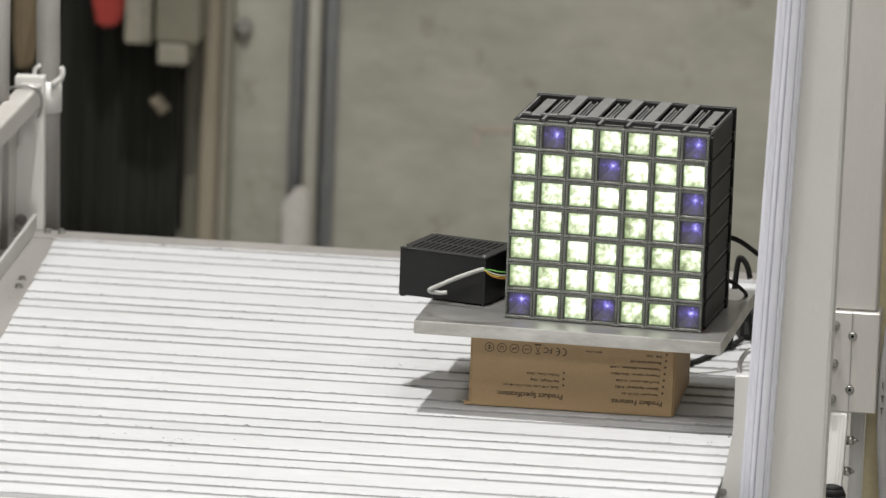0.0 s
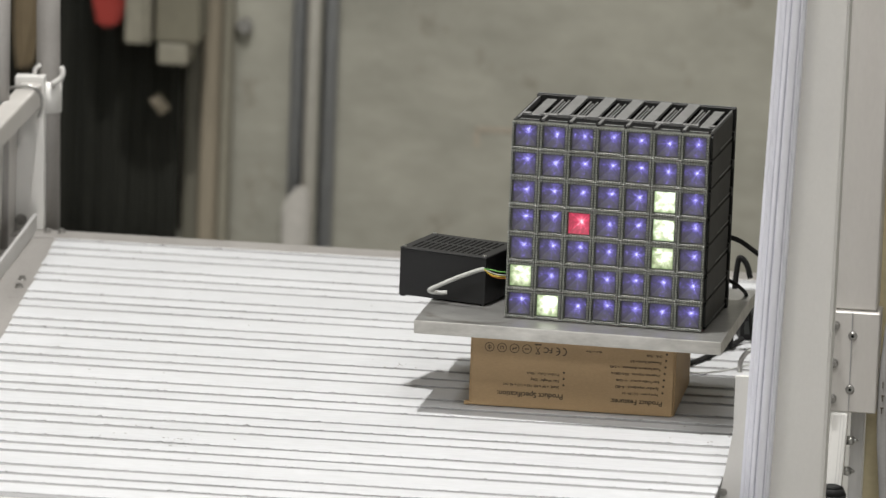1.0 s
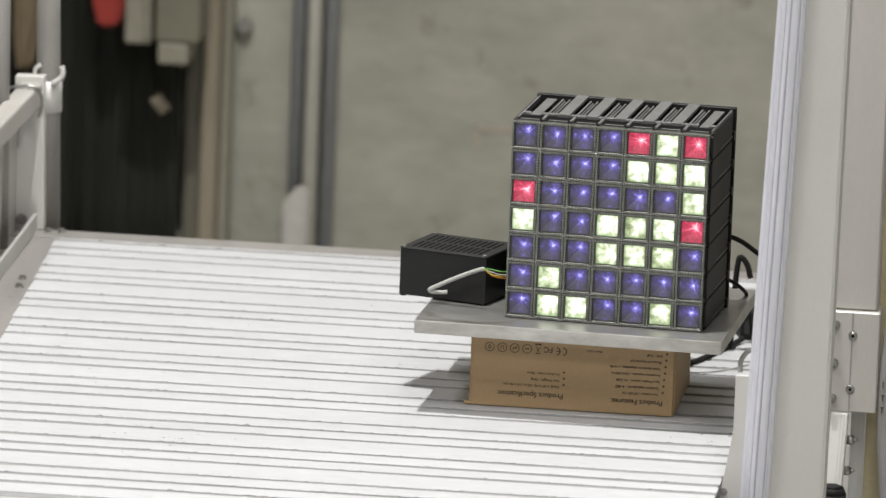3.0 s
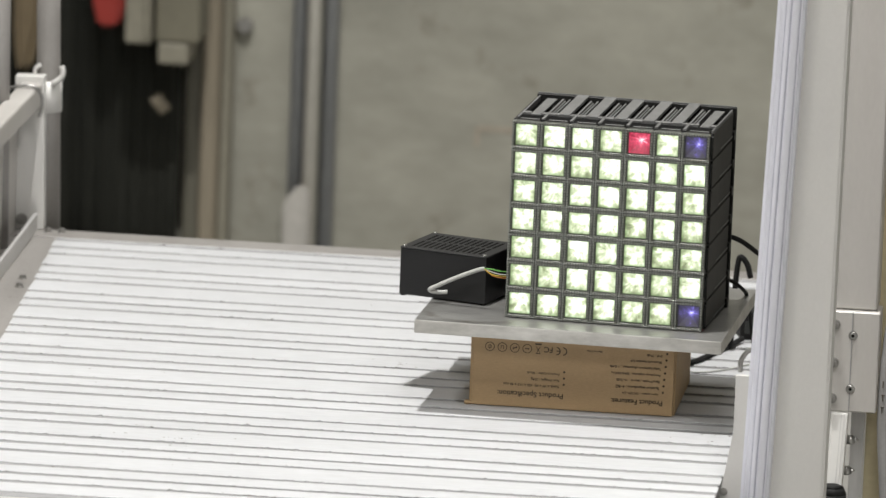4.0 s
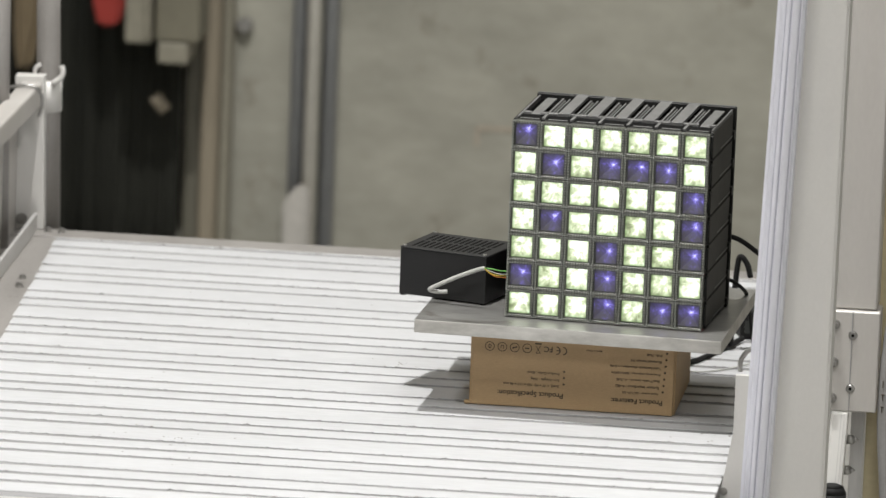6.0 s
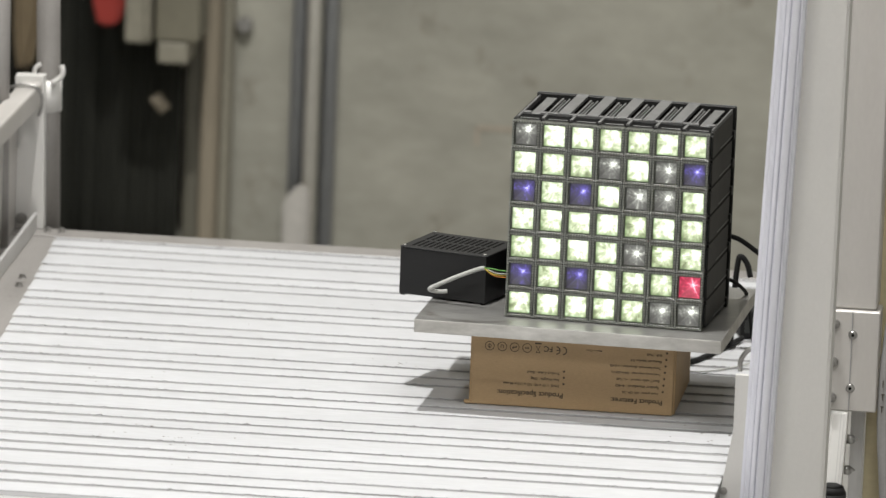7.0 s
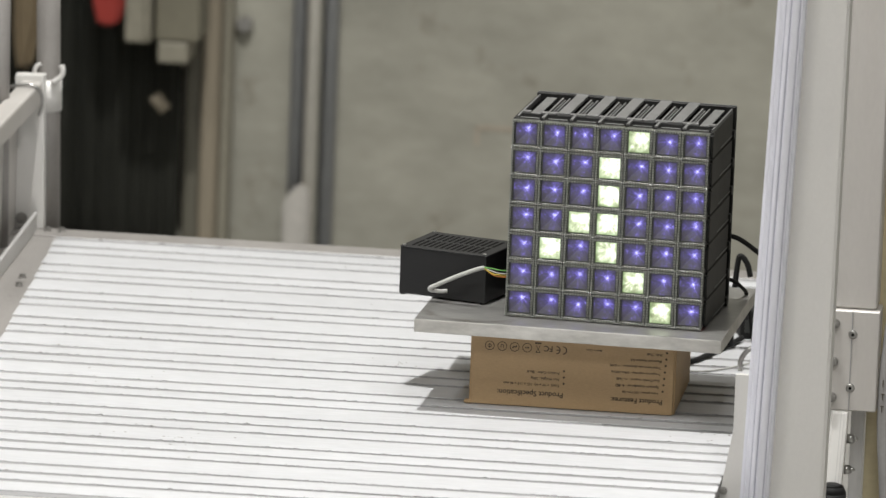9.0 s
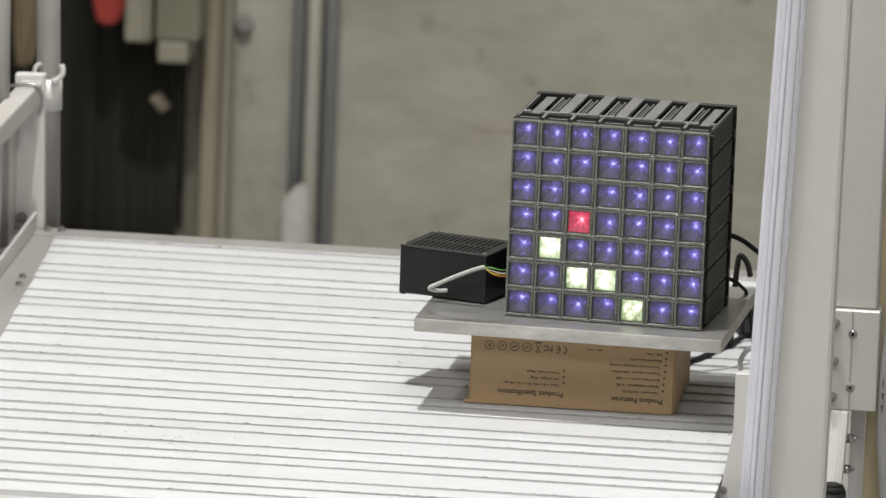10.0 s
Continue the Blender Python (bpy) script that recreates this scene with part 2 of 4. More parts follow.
        a = math_node("MULTIPLY", halo, math_node("ADD", math_node("ADD", math_node("MULTIPLY", ray, 0.42), math_node("MULTIPLY", pat, 0.26)), 0.16))
        a = math_node("MULTIPLY", math_node("ADD", a, math_node("MULTIPLY", spots, pat)), math_node("ADD", math_node("MULTIPLY", speck, 0.7), 0.35))
        a = math_node("ADD", a, math_node("MULTIPLY", crease, math_node("ADD", math_node("MULTIPLY", halo, 0.36), 0.07)))
        lum = math_node("ADD", math_node("MULTIPLY", core, 0.80), a)
        col = ramp(nt, lum, [(0.0, (0.075, 0.068, 0.095)), (0.35, (0.15, 0.115, 0.54)), (0.75, (0.34, 0.30, 0.98)), (1.0, (0.56, 0.55, 1.0))]).outputs["Color"]
        if kind == "dim":
            col = ramp(nt, lum, [(0.0, (0.10, 0.10, 0.092)), (0.4, (0.36, 0.37, 0.33)), (1.0, (0.92, 0.95, 0.86))]).outputs["Color"]
        L(col, bsdf.inputs["Emission Color"])
        L(math_node("ADD", math_node("MULTIPLY", lum, 0.80 if kind == "blue" else 1.9), 0.20 if kind == "blue" else 0.34), bsdf.inputs["Emission Strength"])
    elif kind == "white":
        core = math_node("POWER", 2.718, math_node("MULTIPLY", r, -2.4))
        pat = math_node("POWER", math_node("MULTIPLY", patch.outputs["Fac"], 1.8), 2.6)
        own = math_node("ADD", math_node("MULTIPLY", info.outputs["Random"], 0.6), 0.65)
        lum = math_node("MULTIPLY", math_node("MULTIPLY", math_node("ADD", core, math_node("MULTIPLY", math_node("ADD", ray, 0.2), 0.25)), math_node("ADD", math_node("MULTIPLY", pat, math_node("ADD", math_node("MULTIPLY", speck, 0.4), 0.6)), 0.20)), own)
        inner = ramp(nt, lum, [(0.06, (0.27, 0.34, 0.14)), (0.30, (0.74, 0.87, 0.50)), (0.7, (0.96, 1.0, 0.86))]).outputs["Color"]
        rim = ramp(nt, math_node("MULTIPLY", border, math_node("ADD", math_node("MULTIPLY", math_node("ADD", rays.outputs["Fac"], math_node("MULTIPLY", grain.outputs["Fac"], 0.7)), 1.0), 0.2)), [(0.38, (0, 0, 0)), (0.54, (1, 1, 1))]).outputs["Color"]
        col = mixed(nt, inner, (0.13, 0.30, 0.07), mixed(nt, (0, 0, 0), rim, 0.85))
        L(col, bsdf.inputs["Emission Color"])
        L(math_node("ADD", math_node("MULTIPLY", lum, 1.15), 0.22), bsdf.inputs["Emission Strength"])
    else:
        core = math_node("POWER", 2.718, math_node("MULTIPLY", r, -7.0))
        pat = math_node("POWER", math_node("MULTIPLY", patch.outputs["Fac"], 1.6), 3.0)
        lum = math_node("ADD", math_node("MULTIPLY", core, math_node("ADD", ray, 0.75)), math_node("MULTIPLY", math_node("ADD", math_node("MULTIPLY", pat, 0.26), math_node("MULTIPLY", ray, 0.16)), math_node("ADD", math_node("MULTIPLY", speck, 0.6), 0.4)))
        lum = math_node("ADD", lum, math_node("MULTIPLY", crease, 0.16))
        col = ramp(nt, lum, [(0.05, (0.66, 0.012, 0.07)), (0.5, (1.0, 0.075, 0.19)), (1.0, (1.0, 0.62, 0.70))]).outputs["Color"]
        L(col, bsdf.inputs["Emission Color"])
        L(math_node("ADD", math_node("MULTIPLY", lum, 0.78), 0.27), bsdf.inputs["Emission Strength"])
    bsdf.inputs["Base Color"].default_value = (0.085, 0.083, 0.082, 1)
    bsdf.inputs["Roughness"].default_value = 0.4
    bsdf.inputs["Specular IOR Level"].default_value = 0.3
    return m


M_BLUE, M_WHITE, M_REDGLOW, M_DIM = [glow(c + "_lit_reflector", c) for c in ("blue", "white", "red", "dim")]
M_LAMP, nt_, b_ = nodes_of("lamp_diffuser")
b_.inputs["Emission Color"].default_value, b_.inputs["Emission Strength"].default_value = (1, 0.97, 0.92, 1), 3.0

# ---- mesh helpers ----


def finish(bm, name, materials):
    me = bpy.data.meshes.new(name)
    bm.normal_update()
    bm.to_mesh(me)
    bm.free()
    for m in materials if isinstance(materials, (list, tuple)) else [materials]:
        me.materials.append(m)
    return me


def part(name, bm, material, parent=None, label="", m=None, smooth=False):
    """Links a bmesh as one mesh object, under a thing or a part."""
    me = finish(bm, name, material)
    if smooth:
        for p in me.polygons:
            p.use_smooth = True
    ob = new(name, me)
    if parent is not None:
        ob.parent = parent
    if m is not None:
        ob.matrix_basis = m
    if label:
        tagged(ob, label)
    return ob


def share(name, me, parent, m):
    ob = new(name, me)
    ob.parent = parent
    ob.matrix_basis = m
    return ob


def thing(name, label, category, m=None, group="", kind=""):
    ob = new(name)
    ob.empty_display_size = 0.05
    if m is not None:
        ob.matrix_basis = m
    return tagged(ob, label, category, group, kind)


def block(bm, x0, x1, y0, y1, z0, z1, bevel=0.0, seg=1, mat=0, m=None):
    """An axis-aligned block, bevelled, added to bm."""
    t = bmesh.new()
    v = [t.verts.new((x, y, z)) for z in (z0, z1) for x, y in ((x0, y0), (x1, y0), (x1, y1), (x0, y1))]
    for q in ((3, 2, 1, 0), (4, 5, 6, 7), (0, 1, 5, 4), (1, 2, 6, 5), (2, 3, 7, 6), (3, 0, 4, 7)):
        t.faces.new([v[i] for i in q])
    if bevel:
        bmesh.ops.bevel(t, geom=t.edges[:], offset=bevel, segments=seg, affect="EDGES", profile=0.6)
    return absorb(bm, t, mat, m)


def absorb(bm, t, mat=0, m=None):
    keep = {}
    for v in t.verts:
        keep[v] = bm.verts.new(m @ v.co if m is not None else v.co)
    for f in t.faces:
        n = bm.faces.new([keep[v] for v in f.verts])
        n.material_index, n.smooth = mat, f.smooth
    t.free()
    return bm


def rod(bm, a, b, r, sides=16, mat=0, r2=None, smooth=True):
    """A round bar from a to b."""
    a, b = Vector(a), Vector(b)
    t = bmesh.new()
    bmesh.ops.create_cone(t, cap_ends=True, segments=sides, radius1=r, radius2=r if r2 is None else r2, depth=(b - a).length)
    for f in t.faces:
        f.smooth = smooth and len(f.verts) == 4
    m = Matrix.Translation((a + b) / 2) @ (b - a).to_track_quat("Z", "Y").to_matrix().to_4x4()
    return absorb(bm, t, mat, m)


def tube(bm, points, r, sides=10, mat=0, steps=8):
    """A bent round cable through the points (Catmull-Rom)."""
    p = [Vector(q) for q in points]
    p = [2 * p[0] - p[1]] + p + [2 * p[-1] - p[-2]]
    line = []
    for i in range(1, len(p) - 2):
        for s in range(steps):
            u = s / steps
            line.append(0.5 * (2 * p[i] + (p[i + 1] - p[i - 1]) * u + (2 * p[i - 1] - 5 * p[i] + 4 * p[i + 1] - p[i + 2]) * u * u
                               + (3 * p[i] - p[i - 1] - 3 * p[i + 1] + p[i + 2]) * u ** 3))
    line.append(p[-2])
    rings, side = [], Vector((0.31, 0.2, 0.93))
    for i, c in enumerate(line):
        d = (line[min(i + 1, len(line) - 1)] - line[max(i - 1, 0)]).normalized()
        side = (side - d * side.dot(d)).normalized()
        up = d.cross(side)
        rings.append([bm.verts.new(c + r * (math.cos(k * math.tau / sides) * side + math.sin(k * math.tau / sides) * up)) for k in range(sides)])
    for a, b in zip(rings, rings[1:]):
        for k in range(sides):
            f = bm.faces.new((a[k], a[(k + 1) % sides], b[(k + 1) % sides], b[k]))
            f.smooth, f.material_index = True, mat
    bm.faces.new(rings[0][::-1]), bm.faces.new(rings[-1])
    return bm


def beam(bm, a, b, w, h, bevel=0.0015, mat=0, up=(0, 0, 1)):
    """A square bar from a to b: w across, h along up."""
    a, b, up = Vector(a), Vector(b), Vector(up)
    d = (b - a).normalized()
    x = d.cross(up).normalized()
    z = x.cross(d)
    m = Matrix((x, d, z)).transposed().to_4x4()
    m.translation = a
    return block(bm, -w / 2, w / 2, 0, (b - a).length, -h / 2, h / 2, bevel, 2, mat, m)


def prism(bm, outline, axis, lo, hi, mat=0):
    """A flat outline of (u, v) pairs, drawn out along an axis from lo to hi."""
    def at(u, v, w):
        return {"x": (w, u, v), "y": (u, w, v), "z": (u, v, w)}[axis]
    a, b = [bm.verts.new(at(u, v, lo)) for u, v in outline], [bm.verts.new(at(u, v, hi)) for u, v in outline]
    fs = [bm.faces.new(a), bm.faces.new(b[::-1])]
    for i in range(len(a)):
        j = (i + 1) % len(a)
        fs.append(bm.faces.new((a[j], a[i], b[i], b[j])))
    for f in fs:
        f.material_index = mat
    bmesh.ops.recalc_face_normals(bm, faces=fs)
    return bm


def bolt(name, parent, m, r=0.005, h=0.005):
    """A hexagon head on a washer, along local z."""
    bm = bmesh.new()
    rod(bm, (0, 0, 0), (0, 0, h * 0.25), r * 1.3, 20)
    rod(bm, (0, 0, h * 0.25), (0, 0, h), r, 6, smooth=False)
    rod(bm, (0, 0, h), (0, 0, h * 1.15), r * 0.6, 12)
    return part(name, bm, M_BOLT, parent, "", m)


# ---- the hall ----
FLOOR_Z = -0.45


def slab(name, x0, x1, y0, y1, z0, z1, material, label, category):
    bm = block(bmesh.new(), x0, x1, y0, y1, z0, z1)
    return tagged(part(name, bm, material), label, category, kind="structure")


slab("floor", -4.0, 4.0, -11.0, 2.4, FLOOR_Z - 0.1, FLOOR_Z, M_FLOOR, "grey bare concrete hall floor", "floor")
slab("ceiling", -4.2, 4.2, -11.2, 2.6, CEIL, CEIL + 0.1, M_HALL, "plain pale hall ceiling", "ceiling")
slab("wall_north", -4.2, 4.2, 2.4, 2.6, FLOOR_Z, CEIL, M_CONCRETE, "stained bare concrete back wall", "wall")
slab("wall_south", -4.2, 4.2, -11.2, -11.0, FLOOR_Z, CEIL, M_HALL, "plain painted hall wall", "wall")
slab("wall_west", -4.2, -4.0, -11.0, 2.4, FLOOR_Z, CEIL, M_HALL, "plain painted hall wall", "wall")
slab("wall_east", 4.0, 4.2, -11.0, 2.4, FLOOR_Z, CEIL, M_HALL, "plain painted hall wall", "wall")


def ceiling_light(x, y, sx, sy):
    ob = thing("ceiling_light", "unseen white ceiling light with a flat diffuser", "ceiling light", pose(x, y, CEIL), "ceiling lights")
    part("housing", block(bmesh.new(), -sx / 2 - 0.02, sx / 2 + 0.02, -sy / 2 - 0.02, sy / 2 + 0.02, -0.06, 0, 0.004), M_HALL, ob)
    part("diffuser", block(bmesh.new(), -sx / 2, sx / 2, -sy / 2, sy / 2, -0.075, -0.062, 0.002), M_LAMP, ob, "glowing white diffuser")


# housings for the key and the added fill lamps, all out of view
for lx, ly, sx, sy, watts in LAMPS:
    ceiling_light(lx, ly, sx, sy)


def back_wall_things():
    """Conduits, boxes and dark drapes along the back wall; all out of focus."""
    z0 = FLOOR_Z
    bm = bmesh.new()
    rod(bm, (-0.4568, 2.37, z0), (-0.4568, 2.37, 1.4), 0.0083, 20)
    sleeve = bmesh.new()
    prism(sleeve, [(-0.4800, z0), (-0.4560, z0), (-0.4535, -0.300), (-0.4600, -0.290), (-0.4680, -0.292), (-0.4852, -0.3145), (-0.4835, -0.325)], "y", 2.350, 2.367)
    bmesh.ops.bevel(sleeve, geom=sleeve.edges[:], offset=0.004, segments=2, affect="EDGES")
    ob = thing("conduit", "pale plastic wall conduit with a wider socket", "pipe")
    part("pipe", bm, M_PALEPIPE, ob)
    part("sleeve", sleeve, M_SLEEVE, ob, "wide pale plastic sleeve")
    ob = thing("conduit", "dark grey conduit beside the pale one", "pipe")
    part("pipe", rod(bmesh.new(), (-0.4750, 2.387, z0), (-0.4750, 2.387, 1.4), 0.0085, 20), M_GREYPIPE, ob)
    ob = thing("conduit", "slim grey conduit on the concrete wall", "pipe")
    part("pipe", rod(bmesh.new(), (-0.4400, 2.388, z0), (-0.4400, 2.388, 1.4), 0.0085, 20), M_GREYPIPE, ob)
    ob = thing("door_trim", "pale worn timber trim beside the dark drape", "trim", kind="structure")
    part("board", block(bmesh.new(), -0.5800, -0.5605, 2.36, 2.4, z0, 1.5, 0.003), M_TIMBER, ob)
    part("jamb", block(bmesh.new(), -0.5990, -0.5803, 2.37, 2.4, z0, 1.5, 0.002), M_JAMB, ob)
    part("board", block(bmesh.new(), -0.5603, -0.5480, 2.37, 2.4, z0, 1.5, 0.003), M_BEIGE, ob)
    # drape with folds
    ob = thing("drape", "black hanging cloth drape with shallow folds", "drape")
    for x0, x1, dy in ((-0.86, -0.722, 0.0), (-0.728, -0.600, 0.012)):
        bm = bmesh.new()
        n, cols = 46, []
        for i in range(n + 1):
            u = i / n
            x = x0 + (x1 - x0) * u
            y = 2.335 + dy + 0.006 * math.sin(u * 20 + 2 * math.sin(u * 5 + x0)) + 0.003 * math.sin(u * 65 + 1.3)
            cols.append([bm.verts.new((x, y + 0.004 * math.sin(k * 1.1 + u * 9), z0 + (1.5 - z0) * k / 14)) for k in range(15)])
        for a, b in zip(cols, cols[1:]):
            for k in range(14):
                bm.faces.new((a[k], b[k], b[k + 1], a[k + 1])).smooth = True
        bmesh.ops.solidify(bm, geom=bm.faces[:], thickness=0.003)
        part("cloth_panel", bm, M_DRAPE, ob)
    ob = thing("electrical_box", "beige metal box hung before the drape", "box")
    bm = block(bmesh.new(), -0.652, -0.6226, 2.24, 2.33, -0.121, 0.15, 0.004, 2)
    block(bm, -0.6310, -0.6240, 2.236, 2.2405, -0.115, 0.15, 0.002)
    part("box_body", bm, M_BEIGE, ob)
    part("box_lid", block(bmesh.new(), -0.6195, -0.570, 2.25, 2.33, -0.119, 0.15, 0.004, 2), M_OLIVE, ob)
    part("box_socket", block(bmesh.new(), -0.616, -0.582, 2.25, 2.32, -0.144, -0.1195, 0.004, 2), M_BEIGE, ob)
    ob = thing("red_bag", "red plastic object hanging before the drape", "bag")
    bm = bmesh.new()
    prism(bm, [(-0.697, 0.13), (-0.692, -0.08), (-0.685, -0.108), (-0.664, -0.108), (-0.656, -0.09), (-0.653, 0.13)], "y", 2.26, 2.30)
    bmesh.ops.bevel(bm, geom=bm.edges[:], offset=0.004, segments=2, affect="EDGES")
    part("bag_body", bm, M_RED, ob)
    ob = thing("wall_bracket", "small dark bracket on the concrete wall", "bracket")
    bm = rod(bmesh.new(), (-0.537, 2.40, -0.121), (-0.537, 2.385, -0.121), 0.008, 14)
    block(bm, -0.548, -0.534, 2.388, 2.40, -0.127, -0.117, 0.002)
    part("bracket_body", bm, M_BOLT, ob)
    ob = thing("hook", "small pale hook on the dark drape", "hook")
    bm = rod(bmesh.new(), (-0.624, 2.30, -0.190), (-0.611, 2.30, -0.206), 0.0075, 14)
    part("hook_body", bm, M_TIMBER, ob)
    ob = thing("sack", "brown cloth sack hanging beside the drape", "sack")
    bm = bmesh.new()
    prism(bm, [(-0.778, 0.13), (-0.776, -0.12), (-0.770, -0.165), (-0.756, -0.16), (-0.745, -0.1), (-0.738, 0.13)], "y", 2.24, 2.29)
    bmesh.ops.bevel(bm, geom=bm.edges[:], offset=0.008, segments=3, affect="EDGES")
    part("sack_body", bm, M_BROWN, ob)


back_wall_things()


def wall_mark():
    """A faint reddish stroke of old paint on the concrete."""
    bm = block(bmesh.new(), -0.2735, -0.2325, 2.3985, 2.4015, -0.2265, -0.2215, 0)
    block(bm, -0.2765, -0.2715, 2.3985, 2.4015, -0.2440, -0.2230, 0)
    tagged(part("paint_mark", bm, M_OLDPAINT), "faint reddish paint stroke on the concrete wall", "paint mark", kind="structure")


wall_mark()

# ---- the aluminium deck ----
DECK_X1, DECK_Y0 = 0.2125, -0.425
PERIOD, FIRST = 0.1161, 0.6056


def deck_end(y):
    """Where the ribs end over the side strip: the line of their ends runs askew."""
    return -0.4711 - 0.0393 * (y - 0.2192)


def deck():
    ob = thing("deck", "white-lit ribbed aluminium platform with worn ribs", "deck", kind="structure")
    part("underframe", block(bmesh.new(), -0.545, DECK_X1 - 0.001, DECK_Y0 - 0.01, 0.615, -0.035, -0.00142, 0.001), M_GROOVE, ob)
    rng = random.Random(4)
    edges = [FIRST + 0.0125]
    for k in range(9):
        edges += [FIRST - PERIOD * k - d for d in (0, 0.0335, 0.0645)]
    edges.append(DECK_Y0 - 0.004)
    deep = 0.0014
    for a, b in zip(edges, edges[1:]):
        if a - b < 0.012:
            continue
        bm = bmesh.new()
        n = 260
        x0 = deck_end((a + b) / 2) + rng.uniform(-0.0008, 0.0008)
        rows = []
        for i in range(n + 1):
            x = x0 + (DECK_X1 - x0) * i / n
            # the half-gap grows towards both ends: glare narrowing the middle is put into shape
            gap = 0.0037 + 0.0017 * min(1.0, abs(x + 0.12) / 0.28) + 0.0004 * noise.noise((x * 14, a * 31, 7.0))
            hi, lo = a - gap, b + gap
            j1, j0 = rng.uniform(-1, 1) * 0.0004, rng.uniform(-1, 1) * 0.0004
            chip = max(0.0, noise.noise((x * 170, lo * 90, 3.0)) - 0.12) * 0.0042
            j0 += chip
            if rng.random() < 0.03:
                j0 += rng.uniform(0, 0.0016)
            # worn: lean of the front wall, more at the ends so it catches light
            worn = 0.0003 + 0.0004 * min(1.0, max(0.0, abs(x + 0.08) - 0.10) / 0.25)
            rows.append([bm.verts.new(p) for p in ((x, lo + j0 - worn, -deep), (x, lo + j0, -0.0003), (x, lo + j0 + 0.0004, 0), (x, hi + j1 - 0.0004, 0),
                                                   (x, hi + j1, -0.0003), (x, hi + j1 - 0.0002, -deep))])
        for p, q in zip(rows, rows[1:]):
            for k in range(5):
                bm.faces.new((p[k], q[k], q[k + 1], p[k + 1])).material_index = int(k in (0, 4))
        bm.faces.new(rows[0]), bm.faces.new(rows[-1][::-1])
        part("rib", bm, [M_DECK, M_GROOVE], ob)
    part("edge_strip", block(bmesh.new(), -0.53, DECK_X1, 0.6152, 0.6475, -0.03, 0.0004, 0.0004), M_STRIP, ob, "plain aluminium edging strip")
    side = [(-0.53, DECK_Y0), (deck_end(DECK_Y0) + 0.002, DECK_Y0), (deck_end(0.615) + 0.002, 0.615), (-0.53, 0.615)]
    part("edge_strip", prism(bmesh.new(), side, "z", -0.012, -0.0009), M_STRIP, ob, "plain aluminium side strip")
    part("edge_strip", block(bmesh.new(), -0.53, DECK_X1, DECK_Y0 - 0.04, DECK_Y0 - 0.011, -0.04, -0.002, 0.001), M_ALU, ob, "plain aluminium edging strip")
    for x in (-0.52, 0.19):
        for y in (-0.40, 0.60):
            part("leg", block(bmesh.new(), x - 0.02, x + 0.02, y - 0.02, y + 0.02, FLOOR_Z, -0.0352, 0.002), M_ALU, ob)
    for x, y in ((-0.4975, 0.634), (-0.4845, 0.636), (-0.4893, 0.4246), (-0.487, 0.3893), (-0.489, 0.02), (-0.488, -0.02)):
        bolt("bolt", ob, pose(x, y, 0.0004 if y > 0.63 else -0.0009), 0.0032, 0.0036)


deck()


def grit():
    """Dirt flecks and swarf caught along the ribs."""
    rng = random.Random(21)
    bm = bmesh.new()
    spots = [(-0.30, -0.25, 0.05), (-0.28, -0.20, 0.04), (-0.12, 0.16, 0.015), (-0.33, 0.03, 0.05), (-0.2, 0.4, 0.1), (0.19, -0.05, 0.02)]
    for k in range(150):
        if k < 60:
            cx, cy, w = spots[rng.randrange(len(spots))]
            x, y = rng.gauss(cx, w), rng.gauss(cy, w * 0.8)
        else:
            n = rng.randrange(9)
            x, y = rng.uniform(-0.46, 0.20), FIRST - PERIOD * n - (0, 0.0335, 0.0645)[rng.randrange(3)] + rng.gauss(0.004, 0.0015)
        x, y = min(0.205, max(-0.47, x)), min(0.6, max(-0.41, y))
        a, b = rng.uniform(0.0003, 0.0012), rng.uniform(0.0002, 0.0007)
        block(bm, -a, a, -b, b, -0.0002, 0.0002, 0, m=pose(x, y, 0.0001, 0, 0, rng.uniform(-25, 25)))
    ob = part("grit", bm, M_GRIT)
    tagged(ob, "dark dirt flecks scattered on the ribbed deck", "grit", kind="stuff")


grit()


